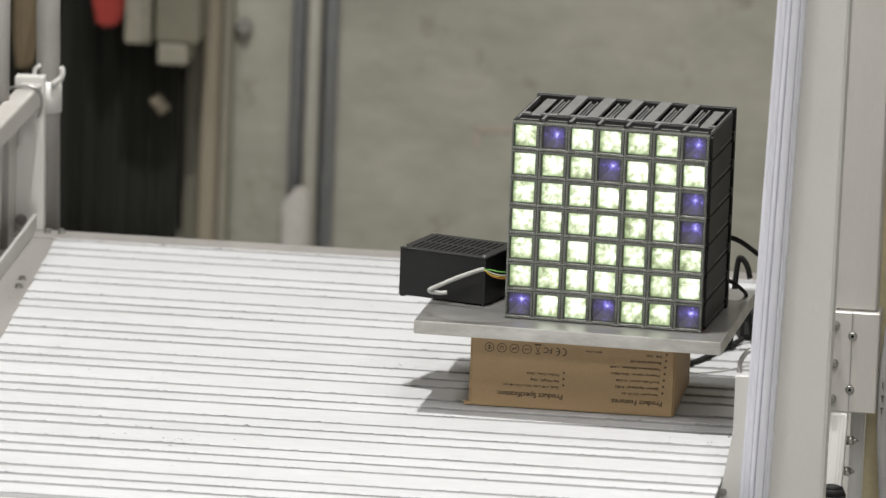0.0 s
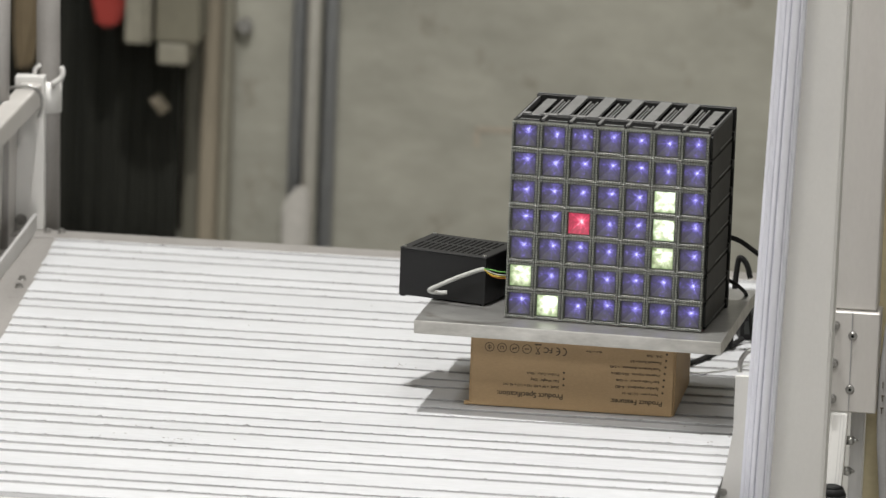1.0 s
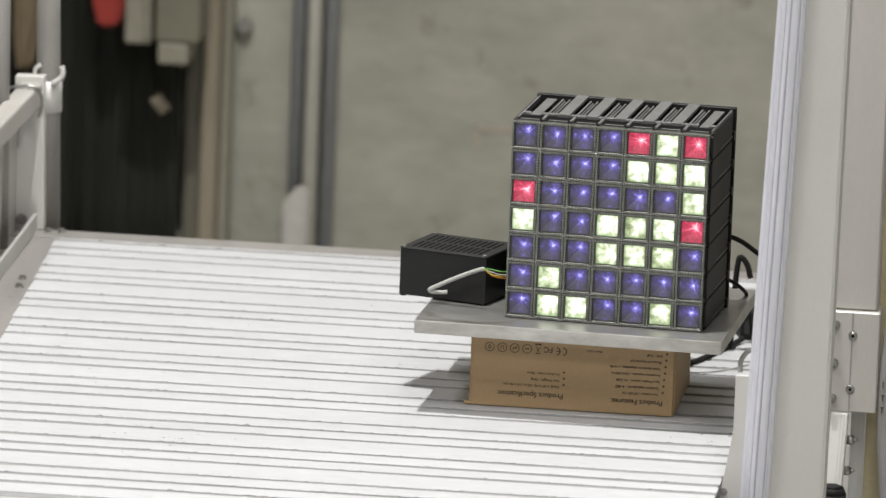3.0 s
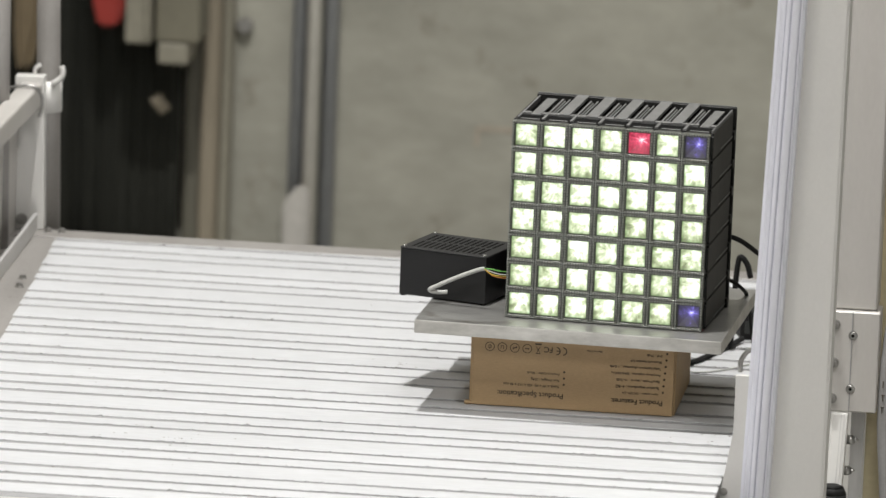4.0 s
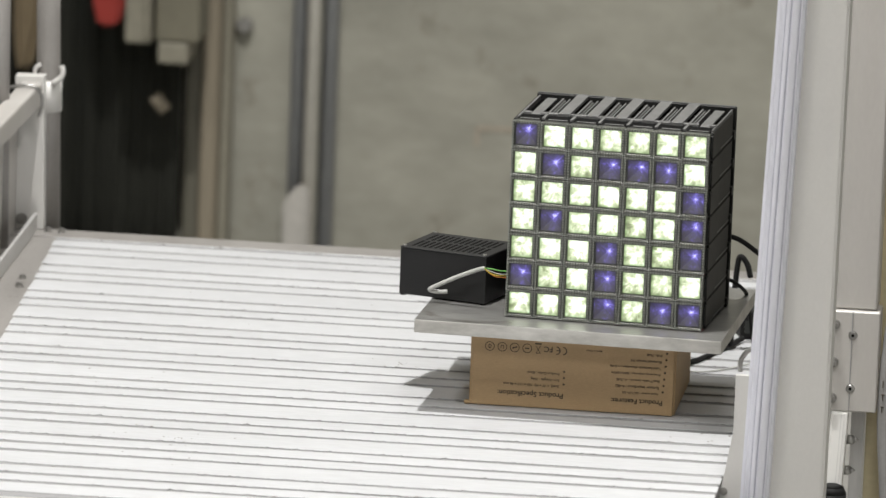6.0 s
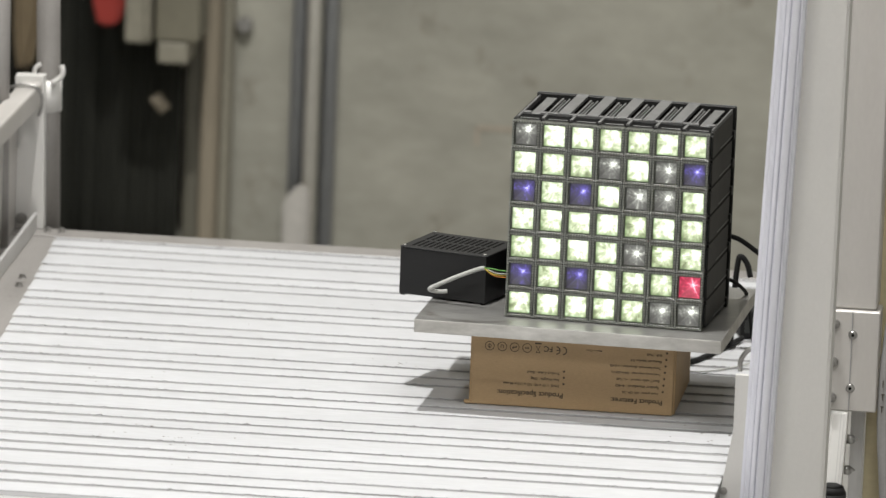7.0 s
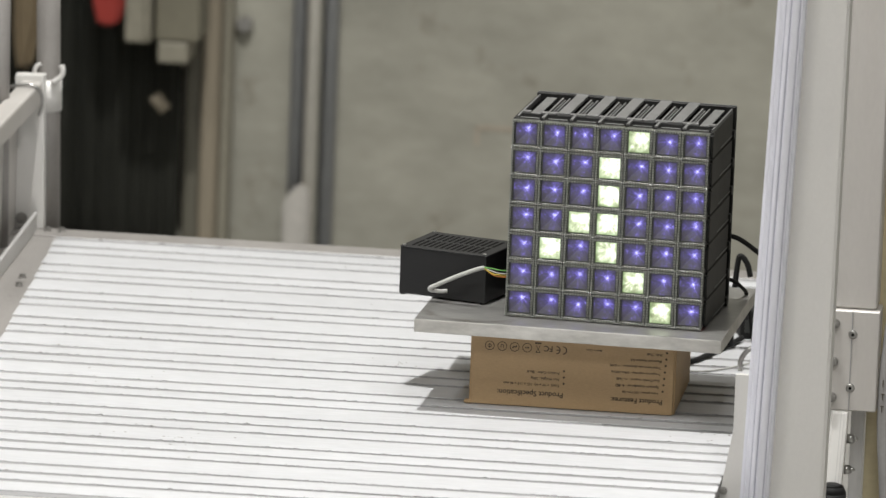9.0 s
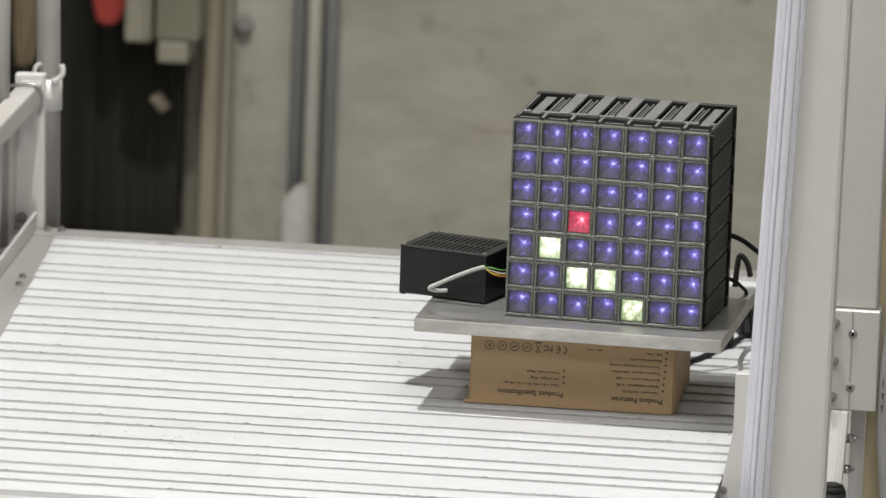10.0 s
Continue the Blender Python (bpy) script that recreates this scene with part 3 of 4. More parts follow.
def left_guard():
    """The guard rail along the deck's open side."""
    ob = thing("guard_rail", "aluminium guard rail with clamped square tube and posts", "railing", kind="structure")
    bm = rod(bmesh.new(), (-0.4992, 0.668, -0.10), (-0.5144, 0.668, 0.42), 0.0112, 28)
    part("round_post", bm, M_STRIP, ob)
    part("flat_post", beam(bmesh.new(), (-0.5166, 0.650, 0.0005), (-0.5205, 0.650, 0.147), 0.0276, 0.016, 0.001, up=(0, 1, 0)), M_ALU_PAINT, ob)
    bm = bmesh.new()
    beam(bm, (-0.5180, 0.655, 0.1305), (-0.536, 0.10, 0.123), 0.020, 0.022, 0.003)
    part("square_rail", bm, M_RAIL, ob)
    bm = bmesh.new()
    tube(bm, [(-0.5391, 0.61, 0.1400), (-0.5236, 0.61, 0.1436), (-0.5112, 0.61, 0.1432), (-0.5046, 0.612, 0.1360), (-0.5036, 0.615, 0.1243), (-0.5070, 0.618, 0.114)], 0.0017, 8)
    part("wire_clip", bm, M_STEEL, ob)
    bm = bmesh.new()
    rod(bm, (-0.5052, 0.668, 0.110), (-0.5062, 0.668, 0.140), 0.0128, 24)
    tube(bm, [(-0.518, 0.655, 0.146), (-0.5165, 0.655, 0.153), (-0.512, 0.655, 0.1565)], 0.002, 8)
    tube(bm, [(-0.500, 0.655, 0.139), (-0.4925, 0.655, 0.145), (-0.4910, 0.655, 0.151), (-0.4925, 0.655, 0.156)], 0.0028, 8)
    part("clamp", bm, M_ALU_PAINT, ob)
    part("side_plate", block(bmesh.new(), -0.5325, -0.5298, -0.45, 0.6415, -0.02, 0.105, 0.0006), M_RAIL, ob)
    part("kick_strip", block(bmesh.new(), -0.5120, -0.5085, -0.45, 0.640, -0.0008, 0.017, 0.0008), M_ALU, ob)
    bolt("bolt", ob, Matrix.Translation((-0.5240, 0.6415, 0.010)) @ pose(0, 0, 0, 90), 0.0042, 0.006)
    part("near_post", rod(bmesh.new(), (-0.5345, 0.56, -0.02), (-0.5428, 0.56, 0.42), 0.0110, 24), M_STRIP, ob)


left_guard()


def right_guard():
    """The upright frame at the deck's other side, close to the lens."""
    ob = thing("upright_frame", "pale aluminium upright with a rounded edge profile", "frame", kind="structure")
    bm_post = bmesh.new()
    # a flat flank, then a half-round face with five flutes along it
    section = [(-0.0125, 0.010), (-0.0125, 0.0035), (-0.0094, 0.0028)]
    hollow = [0, 0, 0]
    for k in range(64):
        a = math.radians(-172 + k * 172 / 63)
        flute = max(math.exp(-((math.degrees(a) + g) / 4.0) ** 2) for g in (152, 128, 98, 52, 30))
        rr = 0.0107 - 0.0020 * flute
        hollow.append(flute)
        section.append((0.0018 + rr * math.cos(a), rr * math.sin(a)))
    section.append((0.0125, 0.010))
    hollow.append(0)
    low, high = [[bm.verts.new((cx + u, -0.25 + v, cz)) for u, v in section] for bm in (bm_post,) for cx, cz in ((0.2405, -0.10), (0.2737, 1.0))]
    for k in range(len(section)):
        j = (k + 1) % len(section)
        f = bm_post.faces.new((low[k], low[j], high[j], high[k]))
        # hollow faces take M_FLUTE, the shaded tone
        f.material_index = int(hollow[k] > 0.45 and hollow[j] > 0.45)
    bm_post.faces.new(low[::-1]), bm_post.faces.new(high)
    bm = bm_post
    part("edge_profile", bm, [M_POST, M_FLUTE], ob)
    bm = bmesh.new()
    prism(bm, [(0.2465, -0.10), (0.3005, -0.10), (0.3085, 1.0), (0.279, 1.0)], "y", -0.243, -0.20)
    bmesh.ops.bevel(bm, geom=bm.edges[:], offset=0.002, segments=2, affect="EDGES")
    part("front_panel", bm, M_ALU_PAINT, ob)
    bm = bmesh.new()
    prism(bm, [(0.2085, -0.06), (0.2145, 0.0), (0.2225, 0.048), (0.2225, 0.0975), (0.245, 0.0975), (0.245, -0.06)], "y", -0.2445, -0.2385)
    part("gusset", bm, M_ALU_PAINT, ob)
    bm = tube(bmesh.new(), [(0.2255, -0.235, 0.099), (0.2255, -0.235, 0.108), (0.231, -0.235, 0.117), (0.240, -0.235, 0.121)], 0.0022, 8)
    part("wire_loop", bm, M_STEEL, ob)
    bolt("bolt", ob, Matrix.Translation((0.2165, -0.2446, -0.004)) @ pose(0, 0, 0, 90), 0.0026, 0.003)


right_guard()


def side_cabinet():
    """The grey panel and bracket behind the upright."""
    ob = thing("side_panel", "grey metal side panel with a bolted bracket plate", "panel", kind="structure")
    part("panel", block(bmesh.new(), 0.2795, 0.3190, 0.10, 0.14, 0.0872, 0.44, 0.0015), M_RAIL, ob)
    part("bracket", block(bmesh.new(), 0.2795, 0.3225, 0.094, 0.13, -0.004, 0.0866, 0.0012), M_RAIL, ob)
    part("seam", block(bmesh.new(), 0.2980, 0.2988, 0.0932, 0.0945, -0.003, 0.086), M_GROOVE, ob)
    for x, z in ((0.2992, 0.0652), (0.2990, 0.0170)):
        bm = bmesh.new()
        rod(bm, (x, 0.0942, z), (x, 0.0922, z), 0.0042, 20, r2=0.003)
        r = part("rivet", bm, M_STEEL, ob)
        # the hole is a near-black disc, its shade painted on
        part("rivet_hole", rod(bmesh.new(), (x, 0.0925, z), (x, 0.0918, z), 0.0014, 12), M_VOID, r)
    for z in (0.0742, 0.040, 0.0078):
        bolt("bolt", ob, Matrix.Translation((0.2832, 0.094, z)) @ pose(0, 0, 0, 90), 0.0034, 0.0060)
    bm = beam(bmesh.new(), (0.2908, 0.0985, -0.0050), (0.2885, 0.080, -0.083), 0.0160, 0.010, 0.003, up=(0, 1, 0))
    part("tube_leg", bm, M_ALU_PAINT, ob, "bright white-lit profile leg")
    # thin darker bars on the leg paint the shade of its grooves
    for k in range(3):
        x = 0.2935 + k * 0.0026
        part("leg_shade_line", beam(bmesh.new(), (x - 0.001, 0.0932, -0.006), (x - 0.0033, 0.0748, -0.082), 0.0005, 0.0008, 0, up=(0, 1, 0)), M_ALU, ob)
    for x, z in ((0.3030, -0.032), (0.3010, -0.060)):
        bm = rod(bmesh.new(), (x - 0.006, 0.108, z), (x + 0.0005, 0.108, z), 0.0042, 16)
        rod(bm, (x + 0.0005, 0.108, z), (x + 0.0050, 0.108, z), 0.0035, 16, r2=0.0006)
        part("bolt", bm, M_STEEL, ob)
    bm = rod(bmesh.new(), (0.2890, 0.062, -0.104), (0.2892, 0.062, -0.0710), 0.0128, 28)
    rod(bm, (0.2892, 0.062, -0.0710), (0.2892, 0.062, -0.0650), 0.0128, 28, r2=0.0102)
    rod(bm, (0.2892, 0.062, -0.0650), (0.2892, 0.062, -0.0630), 0.0102, 28, r2=0.006)
    part("rubber_buffer", bm, M_CABLE, ob, "black rubber buffer")
    part("grey_strip", block(bmesh.new(), 0.2990, 0.3110, 0.125, 0.14, -0.30, -0.0045, 0.001), M_ALU, ob)
    part("yellow_strip", block(bmesh.new(), 0.3113, 0.3360, 0.1412, 0.16, -0.30, 0.205, 0.001), M_YELLOWED, ob, "yellowed plastic strip")
    bm = bmesh.new()
    tube(bm, [(0.337, 0.1, 0.10), (0.333, 0.1, 0.055), (0.3312, 0.1, 0.03), (0.3314, 0.1, -0.02), (0.336, 0.1, -0.076), (0.343, 0.1, -0.16)], 0.0075, 18)
    hose = part("side_cable", bm, M_HOSE, ob, "grey hose with dark marks")
    for k, (dx, dz, w, h) in enumerate(((0.0, 0.020, 0.0008, 0.006), (-0.0008, 0.013, 0.003, 0.0007), (0.0002, 0.008, 0.0007, 0.005), (-0.001, 0.002, 0.003, 0.0007), (0.0, -0.003, 0.0008, 0.005))):
        part("ink_mark", block(bmesh.new(), 0.3275 + dx, 0.3275 + dx + w, 0.0922, 0.0945, dz, dz + h), M_INK, hose)


side_cabinet()

# ---- the carton, the plate, the power box ----
CARTON_H, PLATE_T = 0.0708, 0.0120
TOP = CARTON_H + PLATE_T + 0.0002


def text_mesh(words, size, align="LEFT"):
    cu = bpy.data.curves.new("print", "FONT")
    cu.body, cu.size, cu.align_x, cu.extrude, cu.resolution_u, cu.offset = words, size, align, 0.00005, 3, 0.00007
    ob = bpy.data.objects.new("print", cu)
    me = bpy.data.meshes.new_from_object(ob)
    bpy.data.objects.remove(ob)
    bpy.data.curves.remove(cu)
    me.materials.append(M_INK)
    return me


def carton():
    w, d, h = 0.1778, 0.1468, CARTON_H
    ob = thing("carton", "brown cardboard product carton lying upside down on the deck", "carton", pose(-0.0284, 0.0121, 0, 0, 0, -0.51))
    part("carton_body", block(bmesh.new(), 0, w, 0, d, 0.0006, h, 0.0012, 2), M_CARD, ob)
    part("flap", block(bmesh.new(), -0.0018, 0.0002, 0.002, d - 0.002, 0.0006, h * 0.97, 0.0004), M_CARD, ob)
    part("flap", block(bmesh.new(), w - 0.0002, w + 0.0014, 0.004, d - 0.002, 0.0006, h - 0.0005, 0.0004), M_CARD, ob)
    part("torn_corner", block(bmesh.new(), -0.006, 0.001, -0.001, 0.006, 0.0005, 0.0035, 0.001), M_CARD, ob)

    def line(words, px, pz, width, name="print"):
        """Upside-down print on the front: it starts at px, its base line lies at pz, and it is so wide."""
        me = text_mesh(words, 0.005)
        me.transform(Matrix.Scale(width / max(v.co.x for v in me.vertices), 4))
        return share(name, me, ob, Matrix.Translation((px, -0.0002, pz)) @ pose(0, 0, 0, 90, 180, 0))

    def bullet(px, pz):
        part("print_mark", rod(bmesh.new(), (px, -0.00025, pz), (px, 0.0002, pz), 0.0010, 8), M_INK, ob)

    def arc(bm, cx, cz, r, w, a0, a1):
        """A stroke of print along an arc, in degrees."""
        n = 16
        for k in range(n):
            u0, u1 = (math.radians(a0 + (a1 - a0) * q / n) for q in (k, k + 1))
            bm.faces.new([bm.verts.new((cx + rr * math.cos(u), -0.0003, cz + rr * math.sin(u))) for rr, u in ((r, u0), (r, u1), (r - w, u1), (r - w, u0))])
        return bm

    line("Product Features:", 0.1690, 0.0140, 0.0457)
    for i, (words, width) in enumerate((("Input power : DC12V--2A", 0.0362), ("Speaker impedance : 4~8\u03a9", 0.0424), ("Bass/Treble control : +/-15dB", 0.0424),
                                        ("Frequency response : 20Hz-20KHz", 0.0475), ("Total harmonic distortion : < 0.4%", 0.0493), ("Bluetooth Version 5.0", 0.0316), ("SNR : 75dB", 0.0180))):
        bullet(0.1687 + 0.0004 * i, 0.0217 + 0.0058 * i)
        line(words, 0.1648 + 0.0004 * i, 0.0205 + 0.0058 * i, width - 0.0042)
    line("Product Specification:", 0.0814, 0.0148, 0.0582)
    for i, (words, width) in enumerate((("Size(L x W x H): 155 x 113 x 46 mm", 0.0535), ("Net Weight : 256g", 0.0294), ("Product Color : Black", 0.0332))):
        bullet(0.0813, 0.0232 + 0.0056 * i)
        line(words, 0.0774, 0.0220 + 0.0056 * i, width - 0.0042)
    bm = arc(bmesh.new(), 0.0796, 0.0530, 0.0037, 0.0009, -90, 90)
    arc(bm, 0.0738, 0.0530, 0.0037, 0.0009, -90, 90)
    block(bm, 0.0738, 0.0770, -0.0004, -0.0001, 0.0526, 0.0534)
    part("print_mark", bm, M_INK, ob)
    line("FC", 0.0708, 0.0560, 0.0080)
    line("Made in China", 0.1142, 0.0556, 0.0141)
    for i in range(4):
        bm = bmesh.new()
        x, z = 0.0150 + i * 0.0110, 0.0535
        n = 28
        for k in range(n):
            a0, a1 = k * math.tau / n, (k + 1) * math.tau / n
            bm.faces.new([bm.verts.new((x + rr * math.cos(a), -0.0003, z + rr * math.sin(a))) for rr, a in ((0.0042, a0), (0.0042, a1), (0.0036, a1), (0.0036, a0))])
        if i == 0:
            arc(bm, x, z, 0.0017, 0.0005, 0, 360)
            block(bm, x - 0.0003, x + 0.0003, -0.0004, -0.0001, z - 0.0022, z + 0.0022)
        elif i == 1:
            for dx in (-0.0014, 0.0009):
                block(bm, x + dx, x + dx + 0.0005, -0.0004, -0.0001, z - 0.0015, z + 0.0015)
            block(bm, x - 0.0014, x + 0.0014, -0.0004, -0.0001, z + 0.0010, z + 0.0015)
        elif i == 2:
            arc(bm, x - 0.0008, z - 0.0006, 0.0012, 0.0012, 20, 250)
            arc(bm, x + 0.0009, z + 0.0007, 0.0011, 0.0011, 200, 430)
        else:
            for dx in (-0.0018, -0.0005, 0.0008):
                block(bm, x + dx, x + dx + 0.0009, -0.0004, -0.0001, z - 0.0006, z + 0.0006)
        part("print_mark", bm, M_INK, ob)
    bm = bmesh.new()
    block(bm, 0.0548, 0.0606, -0.0004, -0.0001, 0.0575, 0.0587)
    for s in (-1, 1):
        beam(bm, (0.0577 - s * 0.002, -0.0003, 0.0495), (0.0577 + s * 0.0018, -0.0003, 0.0560), 0.0003, 0.0005, 0, up=(1, 0, 0))
    block(bm, 0.0560, 0.0594, -0.0004, -0.0001, 0.0495, 0.0501)
    part("print_mark", bm, M_INK, ob)


carton()


def plate():
    w, d = 0.2709, 0.2256
    ob = thing("metal_plate", "thick scuffed raw aluminium plate lying on the carton", "plate", pose(-0.0762, -0.0317, CARTON_H + 0.0001, 0, 0, -3.06))
    bm = block(bmesh.new(), 0, w, 0, d, 0, PLATE_T, 0.0009, 2)
    for f in bm.faces:
        f.material_index = 0 if f.calc_center_median().z > PLATE_T - 0.0004 else 1
    part("plate_body", bm, [M_PLATE, M_EDGE], ob)


plate()


def power_box():
    w, d, h = 0.0828, 0.071, 0.0440
    ob = thing("power_box", "black vented metal power supply box overhanging the plate", "power supply", pose(-0.1012, 0.0648, TOP, 0, 0, -17.5))
    part("case", block(bmesh.new(), 0, w, 0, d, 0.0012, h - 0.0012, 0.0012, 2), M_PSU, ob)
    part("top_cover", block(bmesh.new(), -0.0004, w + 0.0004, -0.0004, d + 0.0004, h - 0.0012, h, 0.0005), M_PSU, ob)
    for row in range(2):
        for k in range(13):
            x, y = 0.0075 + k * 0.0053, 0.0075 + row * 0.0295
            # no opening is cut: a near-black strip paints the slot's shade
            bm = block(bmesh.new(), x, x + 0.0024, y, y + 0.025, h - 0.0006, h + 0.0002, 0)
            part("vent_slot", bm, M_VOID, ob)
    for x in (0.003, w - 0.003):
        for y in (0.003, d - 0.003):
            part("screw", rod(bmesh.new(), (x, y, h), (x, y, h + 0.0012), 0.0018, 12), M_STEEL, ob)
            part("foot", rod(bmesh.new(), (x, y, 0), (x, y, 0.0013), 0.0025, 12), M_CABLE, ob)


power_box()


def grey_cable():
    ob = thing("signal_cable", "grey sheathed cable with bare coloured wires", "cable")
    t = TOP
    bm = tube(bmesh.new(), [(-0.056, 0.0435, t + 0.0100), (-0.064, 0.0425, t + 0.0095), (-0.0715, 0.041, t + 0.0115), (-0.062, 0.038, t + 0.0175), (-0.045, 0.034, t + 0.0265), (-0.028, 0.029, t + 0.0345), (-0.0225, 0.028, t + 0.0362)], 0.0019, 12)
    part("sheath", bm, M_GREYCABLE, ob)
    for i, (mat, dz) in enumerate(((M_WIRE_Y, -0.0030), (M_WIRE_G, 0.0012), (M_WIRE_W, -0.0015), (M_WIRE_O, -0.0045))):
        bm = tube(bmesh.new(), [(-0.0230, 0.028, t + 0.0362), (-0.016, 0.028 + i * 0.001, t + 0.0345 + dz), (-0.008, 0.030, t + 0.0330 + dz), (0.004, 0.035, t + 0.0325 + dz)], 0.0005, 6)
        part("wire", bm, mat, ob)


grey_cable()

# ---- the light block ----
PITCH, ROWS = 0.025, 7
BW, BD, BH = 0.175, 0.126, 0.176
SIDE = 0.0204
ANGLE = {"b": 0, "w": 90, "d": 180, "r": 270}


def drum_mesh():
    """A four-sided drum that turns about x, added in place of a lamp that changes colour: one reflector face each for
    blue, white, dim white and red light.
    """
    bm = bmesh.new()
    uv = bm.loops.layers.uv.new("UVMap")
    s = SIDE / 2
    for k in range(4):
        m = pose(0, 0, 0, -90 * k)
        corner = [((-s, -s, -s), (0, 0)), ((s, -s, -s), (1, 0)), ((s, -s, s), (1, 1)), ((-s, -s, s), (0, 1))]
        tip = bm.verts.new(m @ Vector((0.0004, -s + 0.0036, 0.0006)))
        ring = [bm.verts.new(m @ Vector(c)) for c, _ in corner]
        for i in range(4):
            j = (i + 1) % 4
            f = bm.faces.new((ring[i], ring[j], tip))
            f.material_index = k
            for loop, q in zip(f.loops, (corner[i][1], corner[j][1], (0.52, 0.53))):
                loop[uv].uv = q
    for sx in (-s, s):
        bm.faces.new([bm.verts.new((sx, y, z)) for y, z in ((-s, -s), (s, -s), (s, s), (-s, s))]).material_index = 4
    bmesh.ops.remove_doubles(bm, verts=bm.verts[:], dist=1e-6)
    return finish(bm, "light_drum", [M_BLUE, M_WHITE, M_DIM, M_REDGLOW, M_BEZEL])


def frame_mesh():
    """The clear front frame of one cell, with the small beads along its bars."""
    bm = bmesh.new()
    o, i = PITCH / 2 - 0.00035, SIDE / 2 - 0.0002
    for x0, x1, z0, z1 in ((-o, o, i, o), (-o, o, -o, -i), (-o, -i, -i, i), (i, o, -i, i)):
        block(bm, x0, x1, -0.0030, 0.0035, z0, z1, 0.0004)
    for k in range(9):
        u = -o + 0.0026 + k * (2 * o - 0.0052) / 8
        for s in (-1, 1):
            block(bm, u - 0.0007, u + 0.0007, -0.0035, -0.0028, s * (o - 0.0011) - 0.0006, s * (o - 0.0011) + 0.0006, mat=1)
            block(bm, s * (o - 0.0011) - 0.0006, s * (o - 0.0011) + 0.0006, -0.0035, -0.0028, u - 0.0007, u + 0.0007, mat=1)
    # pale strips along the outer edges: their highlight is put into the colour
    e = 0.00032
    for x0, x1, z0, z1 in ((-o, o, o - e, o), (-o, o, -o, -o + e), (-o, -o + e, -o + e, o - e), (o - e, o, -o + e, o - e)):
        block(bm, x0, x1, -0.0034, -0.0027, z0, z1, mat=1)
    # pale blocks added at the corners to draw their bright glints
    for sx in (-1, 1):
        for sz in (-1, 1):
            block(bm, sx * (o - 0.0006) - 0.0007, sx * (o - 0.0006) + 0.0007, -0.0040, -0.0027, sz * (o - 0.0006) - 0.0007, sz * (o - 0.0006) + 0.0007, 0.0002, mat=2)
    return finish(bm, "cell_frame", [M_FRAME, M_BEAD, M_GLINT])


def bezel_mesh():
    """The dark inner lip round a cell's opening."""
    bm = bmesh.new()
    o, i = SIDE / 2 - 0.00025, SIDE / 2 - 0.0008
    for x0, x1, z0, z1 in ((-o, o, i, o), (-o, o, -o, -i), (-o, -i, -i, i), (i, o, -i, i)):
        block(bm, x0, x1, -0.0022, 0.0004, z0, z1)
    return finish(bm, "cell_lip", M_LIP)


DRUMS = {}


